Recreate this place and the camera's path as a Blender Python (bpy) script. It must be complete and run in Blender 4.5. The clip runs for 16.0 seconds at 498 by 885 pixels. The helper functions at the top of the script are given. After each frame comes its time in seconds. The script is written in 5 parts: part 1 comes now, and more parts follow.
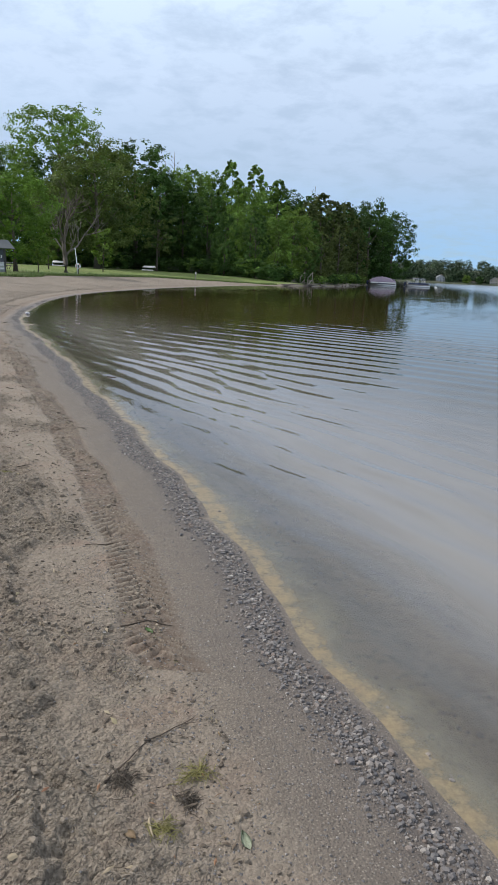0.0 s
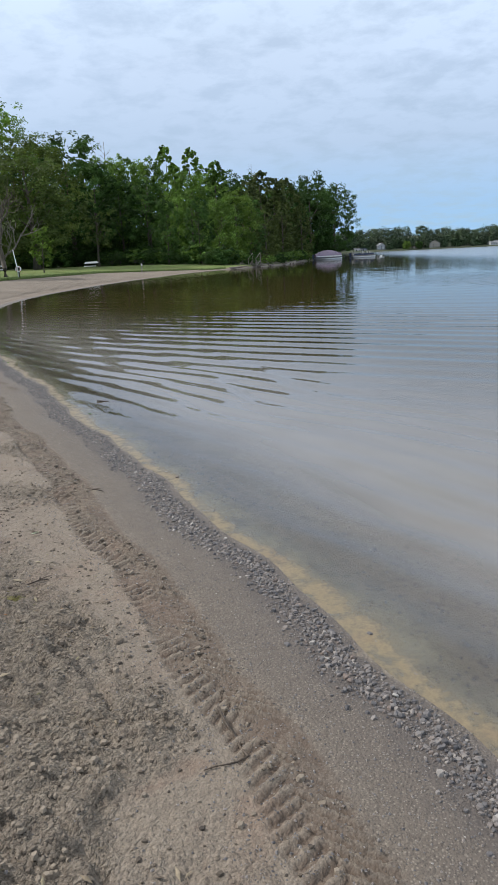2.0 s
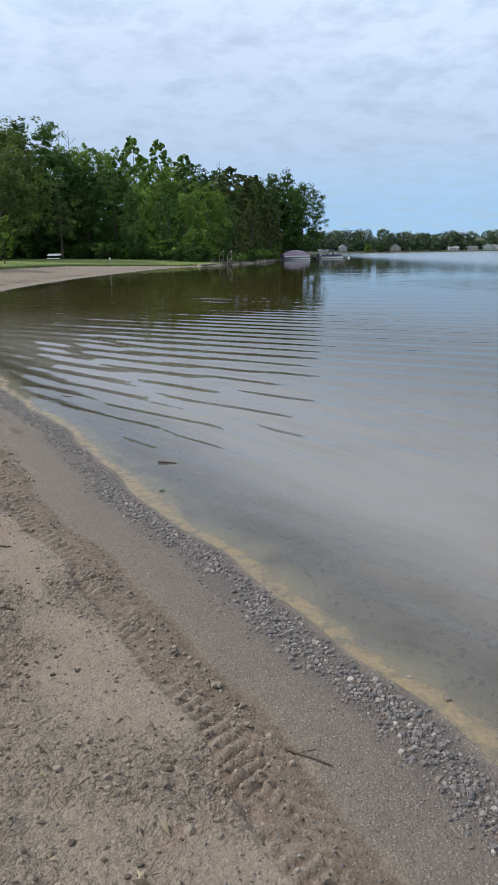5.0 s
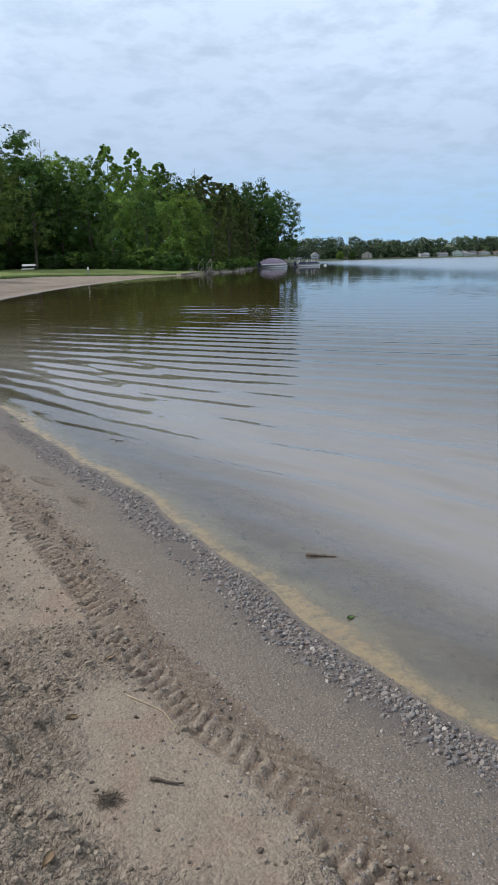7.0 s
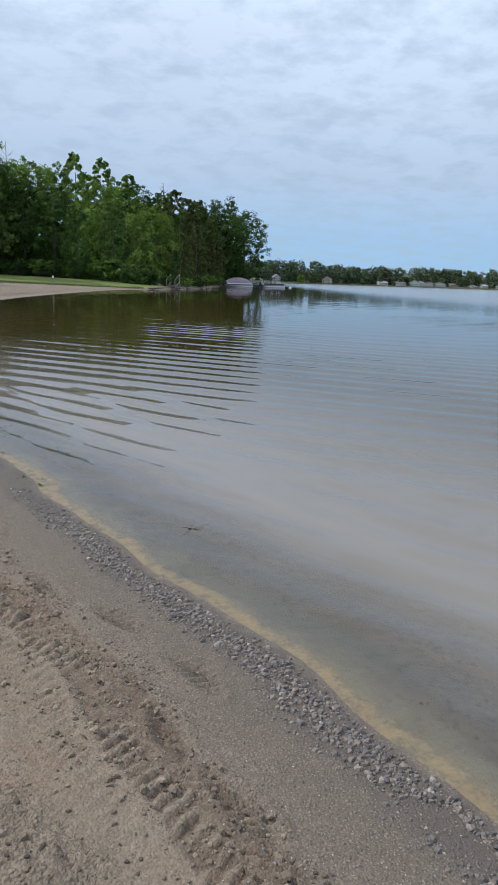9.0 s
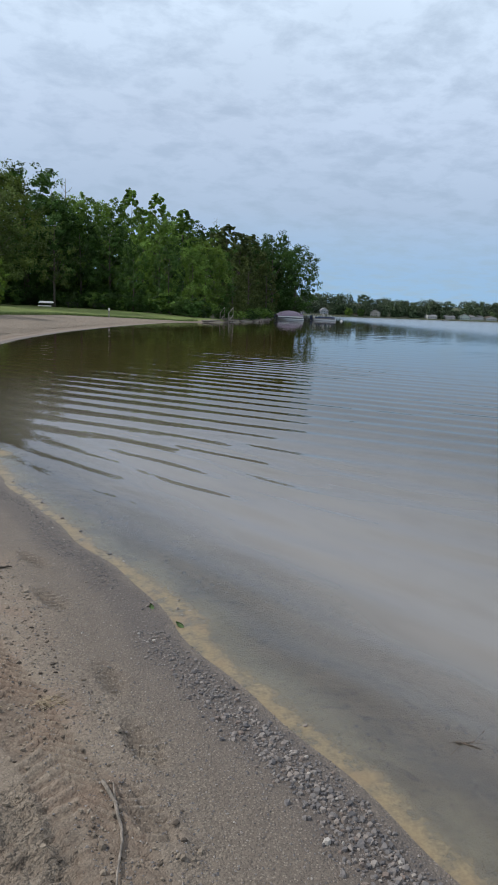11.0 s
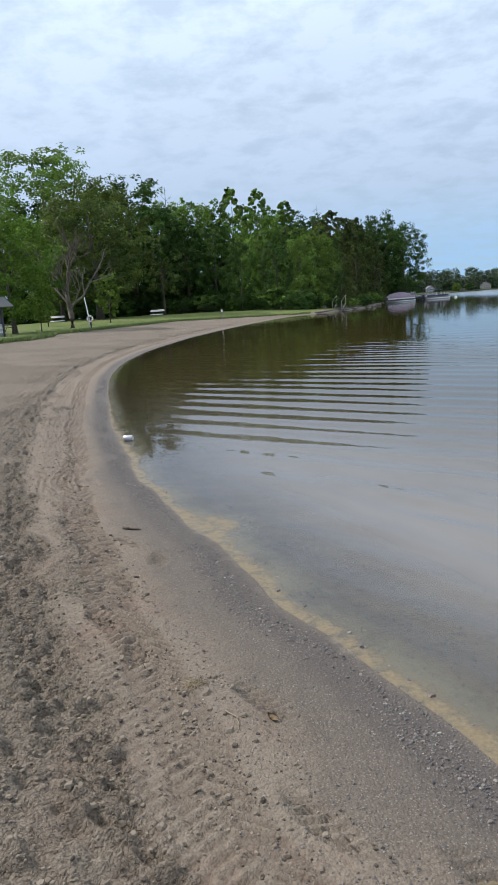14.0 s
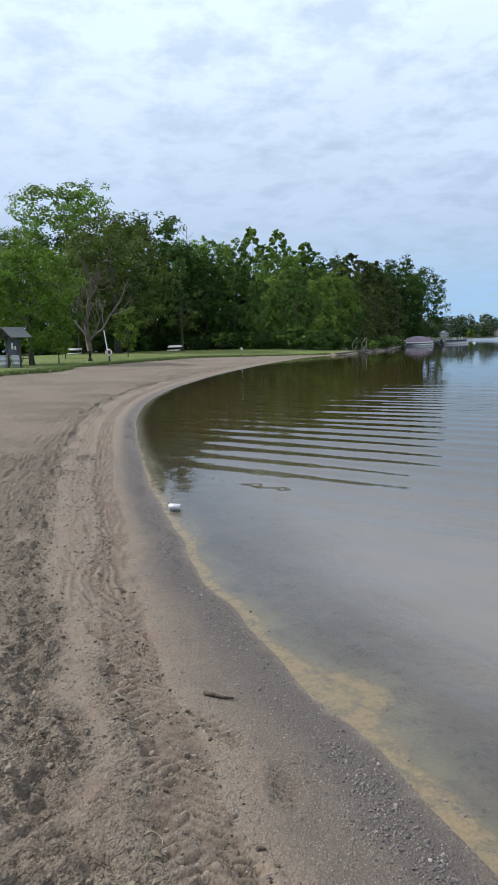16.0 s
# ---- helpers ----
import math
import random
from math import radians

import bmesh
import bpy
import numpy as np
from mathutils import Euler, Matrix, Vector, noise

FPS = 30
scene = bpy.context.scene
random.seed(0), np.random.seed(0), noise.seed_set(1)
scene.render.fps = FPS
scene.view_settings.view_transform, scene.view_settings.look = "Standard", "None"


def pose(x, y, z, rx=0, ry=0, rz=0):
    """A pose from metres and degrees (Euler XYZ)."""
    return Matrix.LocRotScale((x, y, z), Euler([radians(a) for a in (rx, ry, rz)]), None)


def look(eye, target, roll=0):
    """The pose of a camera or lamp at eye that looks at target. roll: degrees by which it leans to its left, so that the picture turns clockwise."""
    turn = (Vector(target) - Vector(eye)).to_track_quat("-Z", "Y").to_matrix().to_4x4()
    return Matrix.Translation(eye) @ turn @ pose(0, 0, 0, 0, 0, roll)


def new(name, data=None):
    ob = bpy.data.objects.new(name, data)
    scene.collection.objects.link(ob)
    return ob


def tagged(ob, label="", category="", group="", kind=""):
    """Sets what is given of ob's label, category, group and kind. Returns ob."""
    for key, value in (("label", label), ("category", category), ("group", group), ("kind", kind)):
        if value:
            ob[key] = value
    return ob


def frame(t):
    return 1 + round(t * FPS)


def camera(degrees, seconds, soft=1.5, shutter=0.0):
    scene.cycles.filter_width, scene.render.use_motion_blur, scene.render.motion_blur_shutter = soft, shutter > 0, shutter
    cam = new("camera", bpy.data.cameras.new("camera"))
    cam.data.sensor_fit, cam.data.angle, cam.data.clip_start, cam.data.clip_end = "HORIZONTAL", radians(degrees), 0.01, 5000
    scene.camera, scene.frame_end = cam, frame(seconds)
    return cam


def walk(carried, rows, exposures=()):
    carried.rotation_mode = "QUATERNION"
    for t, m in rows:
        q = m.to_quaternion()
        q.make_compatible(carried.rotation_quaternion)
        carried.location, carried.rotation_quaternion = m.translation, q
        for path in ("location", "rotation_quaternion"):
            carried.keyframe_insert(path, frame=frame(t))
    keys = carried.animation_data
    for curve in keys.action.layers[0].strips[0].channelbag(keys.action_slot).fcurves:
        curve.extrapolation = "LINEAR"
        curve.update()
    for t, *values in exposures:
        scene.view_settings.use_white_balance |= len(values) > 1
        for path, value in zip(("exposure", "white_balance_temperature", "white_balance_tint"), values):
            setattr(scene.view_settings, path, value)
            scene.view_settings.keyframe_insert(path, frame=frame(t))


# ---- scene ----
# ---- camera and walk ----
cam = camera(40.4, 16.0, soft=0.85)
PATH = [
    (0, (0.000, 0.000, 1.490), (0.000, 1.940, 1.004), 2.63),
    (0.5, (-0.173, 0.408, 1.477), (-0.175, 2.344, 0.977), 0.60),
    (1, (-0.411, 0.832, 1.493), (-0.335, 2.761, 0.970), -0.88),
    (1.5, (-0.569, 1.256, 1.492), (-0.477, 3.183, 0.962), -1.76),
    (2, (-0.770, 1.683, 1.504), (-0.654, 3.608, 0.974), -2.80),
    (2.5, (-0.932, 2.078, 1.487), (-0.738, 3.986, 0.922), -1.40),
    (3, (-1.133, 2.547, 1.506), (-0.961, 4.461, 0.950), -3.92),
    (3.5, (-1.373, 3.011, 1.502), (-1.174, 4.924, 0.952), -1.94),
    (4, (-1.542, 3.505, 1.506), (-1.342, 5.418, 0.956), -1.46),
    (6.5, (-2.621, 5.678, 1.499), (-2.307, 7.585, 0.982), -0.50),
    (7, (-2.823, 6.149, 1.494), (-2.510, 8.056, 0.976), -1.50),
    (7.5, (-3.039, 6.665, 1.506), (-2.742, 8.576, 0.993), -3.96),
    (8, (-3.239, 7.153, 1.502), (-2.892, 9.057, 0.995), -1.77),
    (10.5, (-4.059, 9.514, 1.499), (-3.584, 11.418, 1.112), 3.31),
    (11, (-4.184, 9.974, 1.498), (-3.860, 11.910, 1.118), 2.17),
    (11.5, (-4.352, 10.425, 1.513), (-4.033, 12.362, 1.133), 0.94),
    (12, (-4.534, 10.849, 1.512), (-4.430, 12.811, 1.139), -1.46),
    (12.5, (-4.744, 11.244, 1.504), (-4.642, 13.206, 1.130), -1.42),
    (13, (-4.927, 11.644, 1.480), (-4.846, 13.602, 1.079), -2.76),
    (13.5, (-5.169, 12.052, 1.485), (-5.201, 14.011, 1.081), -4.11),
    (14, (-5.322, 12.477, 1.470), (-5.324, 14.437, 1.075), -4.19),
    (14.5, (-5.498, 12.956, 1.481), (-5.500, 14.920, 1.105), -5.01),
    (15, (-5.657, 13.386, 1.497), (-5.672, 15.354, 1.142), -3.97),
    (15.5, (-5.786, 13.839, 1.511), (-5.870, 15.813, 1.202), -3.81),
    (16, (-5.971, 14.228, 1.508), (-5.995, 16.207, 1.223), -2.22),
]
walk(cam, [(t, look(eye, target, roll)) for t, eye, target, roll in PATH], exposures=((0.0, 0.0), (8.2, 0.0), (10.3, -0.26), (11.2, -0.22), (12.5, 0.0), (16.0, 0.0)))

# ---- world, sun and exposure ----
scene.view_settings.exposure = 0.0
SUN_ELEVATION, SUN_AZIMUTH = 39.0, 292.0      # degrees; azimuth clockwise from +y


def build_world():
    world = bpy.data.worlds.new("sky")
    scene.world = world
    world.use_nodes = True
    nt = world.node_tree
    nt.nodes.clear()
    n, l = nt.nodes, nt.links
    out = n.new("ShaderNodeOutputWorld")
    bg = n.new("ShaderNodeBackground")
    sky = n.new("ShaderNodeTexSky")
    sky.sky_type = "NISHITA"
    sky.sun_disc = False
    sky.sun_elevation = radians(SUN_ELEVATION)
    sky.sun_rotation = radians(SUN_AZIMUTH)
    sky.air_density, sky.dust_density, sky.ozone_density = 1.0, 0.6, 1.5
    tc = n.new("ShaderNodeTexCoord")
    sep = n.new("ShaderNodeSeparateXYZ")
    l.new(tc.outputs["Generated"], sep.inputs[0])
    # a flat cloud deck seen in perspective: direction over its height
    up = n.new("ShaderNodeMath"); up.operation = "MAXIMUM"; up.inputs[1].default_value = 0.0
    l.new(sep.outputs["Z"], up.inputs[0])
    add = n.new("ShaderNodeMath"); add.operation = "ADD"; add.inputs[1].default_value = 0.20
    l.new(up.outputs[0], add.inputs[0])
    div = n.new("ShaderNodeVectorMath"); div.operation = "DIVIDE"
    comb = n.new("ShaderNodeCombineXYZ")
    for k in range(3):
        l.new(add.outputs[0], comb.inputs[k])
    l.new(tc.outputs["Generated"], div.inputs[0]); l.new(comb.outputs[0], div.inputs[1])

    def noise_tex(scale, detail, rough, distortion=0.0):
        t = n.new("ShaderNodeTexNoise")
        t.inputs["Scale"].default_value, t.inputs["Detail"].default_value = scale, detail
        t.inputs["Roughness"].default_value, t.inputs["Distortion"].default_value = rough, distortion
        l.new(div.outputs[0], t.inputs["Vector"])
        return t

    def ramp(src, stops):
        r = n.new("ShaderNodeValToRGB")
        els = r.color_ramp.elements
        while len(els) < len(stops):
            els.new(0.5)
        for e, (p, c) in zip(els, stops):
            e.position, e.color = p, (c, c, c, 1) if not isinstance(c, tuple) else (*c, 1)
        l.new(src, r.inputs[0])
        return r

    big = ramp(noise_tex(1.0, 4, 0.5, 0.0).outputs["Fac"], [(0.36, 0.0), (0.60, 1.0)])
    small = ramp(noise_tex(7.0, 6, 0.60, 0.15).outputs["Fac"], [(0.34, 0.0), (0.56, 1.0)])
    # the deck: hazy blue low down, grey-blue above, bright towards the zenith
    deck = ramp(sep.outputs["Z"], [(0.0, (0.285, 0.49, 0.72)), (0.06, (0.31, 0.485, 0.71)), (0.14, (0.405, 0.520, 0.690)), (0.24, (0.495, 0.605, 0.775)), (0.42, (0.555, 0.670, 0.805)), (0.75, (0.82, 0.87, 0.95))])
    # brightness of billows, stronger higher up
    lum = n.new("ShaderNodeMath"); lum.operation = "MULTIPLY_ADD"; lum.inputs[1].default_value = 0.68
    l.new(big.outputs[0], lum.inputs[0])
    lum2 = n.new("ShaderNodeMath"); lum2.operation = "MULTIPLY"; lum2.inputs[1].default_value = 0.32
    l.new(small.outputs[0], lum2.inputs[0]); l.new(lum2.outputs[0], lum.inputs[2])
    high = ramp(sep.outputs["Z"], [(0.0, 0.10), (0.16, 0.16), (0.26, 0.40), (0.38, 0.95), (0.7, 1.0)])
    lum3 = n.new("ShaderNodeMath"); lum3.operation = "MULTIPLY"
    l.new(lum.outputs[0], lum3.inputs[0]); l.new(high.outputs[0], lum3.inputs[1])
    gain = n.new("ShaderNodeMath"); gain.operation = "MULTIPLY_ADD"; gain.inputs[1].default_value = 3.2; gain.inputs[2].default_value = 12.2
    l.new(lum3.outputs[0], gain.inputs[0])
    scale_c = n.new("ShaderNodeVectorMath"); scale_c.operation = "SCALE"
    l.new(deck.outputs[0], scale_c.inputs[0]); l.new(gain.outputs[0], scale_c.inputs["Scale"])
    mixb = n.new("ShaderNodeMath"); mixb.operation = "MULTIPLY_ADD"; mixb.use_clamp = True
    l.new(small.outputs[0], mixb.inputs[0]); mixb.inputs[1].default_value = 0.22; mixb.inputs[2].default_value = 0.76
    mix = n.new("ShaderNodeMix"); mix.data_type = "RGBA"
    l.new(mixb.outputs[0], mix.inputs["Factor"])
    l.new(sky.outputs[0], mix.inputs["A"]); l.new(scale_c.outputs[0], mix.inputs["B"])
    l.new(mix.outputs["Result"], bg.inputs["Color"])
    bg.inputs["Strength"].default_value = 0.1
    l.new(bg.outputs[0], out.inputs["Surface"])


build_world()
sun_data = bpy.data.lights.new("sun", "SUN")
sun_data.energy, sun_data.angle, sun_data.color = 4.7, radians(2), (1.0, 0.955, 0.90)
sun = new("sun", sun_data)
sun.matrix_world = pose(0, 0, 60, 90 - SUN_ELEVATION, 0, -SUN_AZIMUTH + 180)


# ---- materials ----
class Nodes:
    """A small builder for node materials."""

    def __init__(self, name):
        self.mat = bpy.data.materials.new(name)
        self.mat.use_nodes = True
        self.nt = self.mat.node_tree
        self.nt.nodes.clear()
        self.out = self.nt.nodes.new("ShaderNodeOutputMaterial")
        self.pos = self.nt.nodes.new("ShaderNodeNewGeometry").outputs["Position"]

    def node(self, kind, **values):
        nd = self.nt.nodes.new(kind)
        for k, v in values.items():
            nd.inputs[k.replace("_", " ")].default_value = v
        return nd

    def link(self, a, b):
        self.nt.links.new(a, b)

    def noise(self, scale, detail=4, rough=0.55, distortion=0.0, vec=None):
        t = self.node("ShaderNodeTexNoise", Scale=scale, Detail=detail, Roughness=rough, Distortion=distortion)
        self.link(vec or self.pos, t.inputs["Vector"])
        return t.outputs["Fac"]

    def cells(self, scale, vec=None, feature="F1", out="Distance"):
        t = self.node("ShaderNodeTexVoronoi", Scale=scale)
        t.feature = feature
        self.link(vec or self.pos, t.inputs["Vector"])
        return t.outputs[out]

    def ramp(self, src, stops):
        r = self.nt.nodes.new("ShaderNodeValToRGB")
        els = r.color_ramp.elements
        while len(els) < len(stops):
            els.new(0.5)
        for e, (p, c) in zip(els, stops):
            e.position, e.color = p, (c, c, c, 1) if not isinstance(c, tuple) else (*c, 1)
        self.link(src, r.inputs[0])
        return r.outputs[0]

    def mix(self, fac, a, b, blend="MIX"):
        m = self.nt.nodes.new("ShaderNodeMix")
        m.data_type, m.blend_type = "RGBA", blend
        for sock, v in ((m.inputs["Factor"], fac), (m.inputs["A"], a), (m.inputs["B"], b)):
            if isinstance(v, (int, float)):
                sock.default_value = v
            elif isinstance(v, tuple):
                sock.default_value = (*v, 1)
            else:
                self.link(v, sock)
        return m.outputs["Result"]

    def math(self, op, a, b=0.0, c=0.0, clamp=False):
        m = self.nt.nodes.new("ShaderNodeMath")
        m.operation, m.use_clamp = op, clamp
        for sock, v in zip(m.inputs, (a, b, c)):
            if isinstance(v, (int, float)):
                sock.default_value = v
            else:
                self.link(v, sock)
        return m.outputs[0]

    def span(self, src, lo, hi, a=0.0, b=1.0):
        m = self.node("ShaderNodeMapRange")
        m.interpolation_type = "SMOOTHSTEP"
        self.link(src, m.inputs[0])
        for k, v in enumerate((lo, hi, a, b)):
            m.inputs[k + 1].default_value = v
        return m.outputs[0]

    def attr(self, name):
        a = self.nt.nodes.new("ShaderNodeAttribute")
        a.attribute_name = name
        return a.outputs["Fac"]

    def bump(self, height, distance=0.01, strength=1.0, under=None):
        b = self.node("ShaderNodeBump", Strength=strength, Distance=distance)
        self.link(height, b.inputs["Height"])
        if under:
            self.link(under, b.inputs["Normal"])
        return b.outputs["Normal"]

    def done(self, color, rough=0.8, normal=None, metal=0.0, spec=0.5):
        p = self.node("ShaderNodeBsdfPrincipled")
        for key, v in (("Base Color", color), ("Roughness", rough), ("Metallic", metal), ("Specular IOR Level", spec)):
            if isinstance(v, tuple):
                p.inputs[key].default_value = (*v, 1)
            elif isinstance(v, (int, float)):
                p.inputs[key].default_value = v
            else:
                self.link(v, p.inputs[key])
        if normal:
            self.link(normal, p.inputs["Normal"])
        self.link(p.outputs[0], self.out.inputs["Surface"])
        return self.mat


def plain(name, color, rough=0.6, metal=0.0, vary=0.18, scale=6.0, bump=0.0):
    """A painted or solid surface with mottling at two scales."""
    m = Nodes(name)
    c = m.mix(m.math("MULTIPLY", m.noise(scale, 5), 2 * vary), color, tuple(v * 0.55 for v in color))
    c = m.mix(m.math("MULTIPLY", m.noise(scale * 9, 3), vary), c, tuple(min(1, v * 1.35) for v in color))
    nrm = m.bump(m.noise(scale * 12, 4), 0.01, bump) if bump else None
    return m.done(c, rough, nrm, metal)


def ground_material():
    m = Nodes("beach_ground")
    d, g, clods = m.attr("shore"), m.attr("grass"), m.attr("rough")
    wob = m.math("MULTIPLY_ADD", m.noise(2.2, 4), 0.30, -0.15)
    wob2 = m.math("MULTIPLY_ADD", m.noise(14, 4), 0.16, -0.08)
    dd = m.math("ADD", m.math("ADD", d, wob), wob2)
    n_big, n_mid, n_fine = m.noise(1.3, 4), m.noise(9, 5, 0.65), m.noise(48, 5, 0.72)
    grain = m.noise(420, 2, 0.7)
    sand = m.mix(n_mid, (0.180, 0.152, 0.124), (0.148, 0.124, 0.101))
    sand = m.mix(m.span(n_big, 0.48, 0.72), sand, (0.160, 0.130, 0.107))
    sand = m.mix(m.math("MULTIPLY", m.span(m.noise(2.6, 6, 0.6, 0.8), 0.47, 0.66), 0.65), sand, (0.158, 0.108, 0.082))
    sand = m.mix(m.span(n_fine, 0.54, 0.72, 0.0, 0.35), sand, (0.246, 0.214, 0.177))
    sand = m.mix(m.span(m.noise(31, 5, 0.75), 0.54, 0.66, 0.0, 0.50), sand, (0.094, 0.077, 0.062))
    grey = m.mix(n_mid, (0.126, 0.108, 0.092), (0.083, 0.070, 0.061))
    grey = m.mix(m.span(m.cells(95), 0.0, 0.42, 0.75, 0.0), grey, (0.255, 0.230, 0.200))
    grey = m.mix(m.span(m.cells(140), 0.0, 0.48, 0.85, 0.0), grey, (0.038, 0.034, 0.032))
    bed = m.mix(m.span(m.noise(3.0, 6, 0.7), 0.38, 0.62), (0.250, 0.210, 0.162), (0.165, 0.139, 0.110))
    bed = m.mix(m.span(m.noise(22, 5, 0.75), 0.52, 0.62, 0.0, 0.6), bed, (0.27, 0.235, 0.185))
    bed = m.mix(m.span(m.noise(17, 5, 0.75, 0.5), 0.54, 0.64, 0.0, 0.7), bed, (0.06, 0.052, 0.044))
    deep = m.mix(m.noise(0.5, 3), (0.115, 0.092, 0.055), (0.085, 0.070, 0.045))
    bed = m.mix(m.span(d, -2.6, -0.8), deep, bed)
    c = m.mix(m.span(m.math("SUBTRACT", dd, m.attr("wet_edge")), -0.10, 0.14), grey, sand)
    # gravel band: wet ground, darkened further as painted shade between the stones
    wet = m.math("MULTIPLY", m.span(m.math("ADD", d, wob2), 0.0, 0.06), m.span(m.math("ADD", d, wob2), 0.17, 0.30, 1.0, 0.0))
    c = m.mix(m.math("MULTIPLY", wet, 0.65), c, (0.066, 0.058, 0.056))
    c = m.mix(m.span(dd, -0.10, 0.0), bed, c)
    c = m.mix(m.math("MULTIPLY", grain, 0.5), c, (0.62, 0.56, 0.48), "OVERLAY")
    # freshly turned sand is damp and darker in patches
    turned = m.math("MULTIPLY", clods, m.math("MULTIPLY", m.span(m.noise(5.5, 3, 0.6), 0.47, 0.56), m.span(m.noise(30, 5, 0.75), 0.44, 0.52, 0.03, 0.42)))
    c = m.mix(turned, c, (0.120, 0.095, 0.075))
    # crumbs: each of its own dampness
    crumb_d, crumb_c = m.cells(62), m.cells(62, out="Color")
    fine_d, fine_c = m.cells(135), m.cells(135, out="Color")
    loose = m.math("MAXIMUM", clods, m.span(m.noise(5.0, 5, 0.7), 0.55, 0.68, 0.06, 0.60))
    tone = m.ramp(crumb_c, [(0.18, (0.085, 0.069, 0.053)), (0.32, (0.195, 0.163, 0.128)), (0.80, (0.285, 0.242, 0.190))])
    tone2 = m.ramp(fine_c, [(0.15, (0.060, 0.049, 0.038)), (0.5, (0.165, 0.138, 0.108)), (0.9, (0.29, 0.25, 0.20))])
    on_sand = m.span(dd, 0.25, 0.6)
    c = m.mix(m.math("MULTIPLY", m.math("MULTIPLY", loose, on_sand), 0.45), c, tone)
    c = m.mix(m.math("MULTIPLY", on_sand, m.math("MULTIPLY_ADD", loose, 0.28, 0.24)), c, tone2)
    # damp reddish sand between the tyre's lugs, with recess shade painted in
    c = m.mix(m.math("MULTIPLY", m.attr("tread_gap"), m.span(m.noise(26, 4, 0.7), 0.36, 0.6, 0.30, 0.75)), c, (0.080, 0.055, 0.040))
    lawn = m.mix(m.noise(3.0, 5), (0.085, 0.130, 0.028), (0.135, 0.170, 0.046))
    lawn = m.mix(m.span(m.noise(0.35, 4), 0.5, 0.75), lawn, (0.15, 0.155, 0.06))
    gm = m.span(m.math("ADD", g, m.math("MULTIPLY_ADD", m.noise(0.9, 6, 0.7), 3.0, -1.5)), -0.25, 0.45)
    c = m.mix(gm, c, lawn)
    litter = m.mix(m.noise(2.0, 5), (0.040, 0.034, 0.020), (0.026, 0.036, 0.012))
    c = m.mix(m.attr("woods"), c, litter)
    rough = m.span(dd, 0.0, 0.6, 0.55, 0.92)
    h = m.math("MULTIPLY", grain, 0.0010)
    h = m.math("ADD", h, m.math("MULTIPLY", n_fine, 0.0090))
    h = m.math("ADD", h, m.math("MULTIPLY", m.cells(90), -0.0022))
    h = m.math("ADD", h, m.math("MULTIPLY", m.math("MULTIPLY", clods, m.noise(24, 5, 0.7)), 0.036))
    h = m.math("ADD", h, m.math("MULTIPLY", m.math("MULTIPLY", clods, m.span(m.noise(44, 3, 0.6), 0.42, 0.58)), 0.014))
    h = m.math("ADD", h, m.math("MULTIPLY", m.math("MULTIPLY", loose, crumb_d), -0.008))
    h = m.math("ADD", h, m.math("MULTIPLY", m.math("MULTIPLY_ADD", loose, 0.7, 0.3), m.math("MULTIPLY", fine_d, -0.005)))
    return m.done(c, rough, m.bump(h, 1.0, 1.0), spec=0.3)


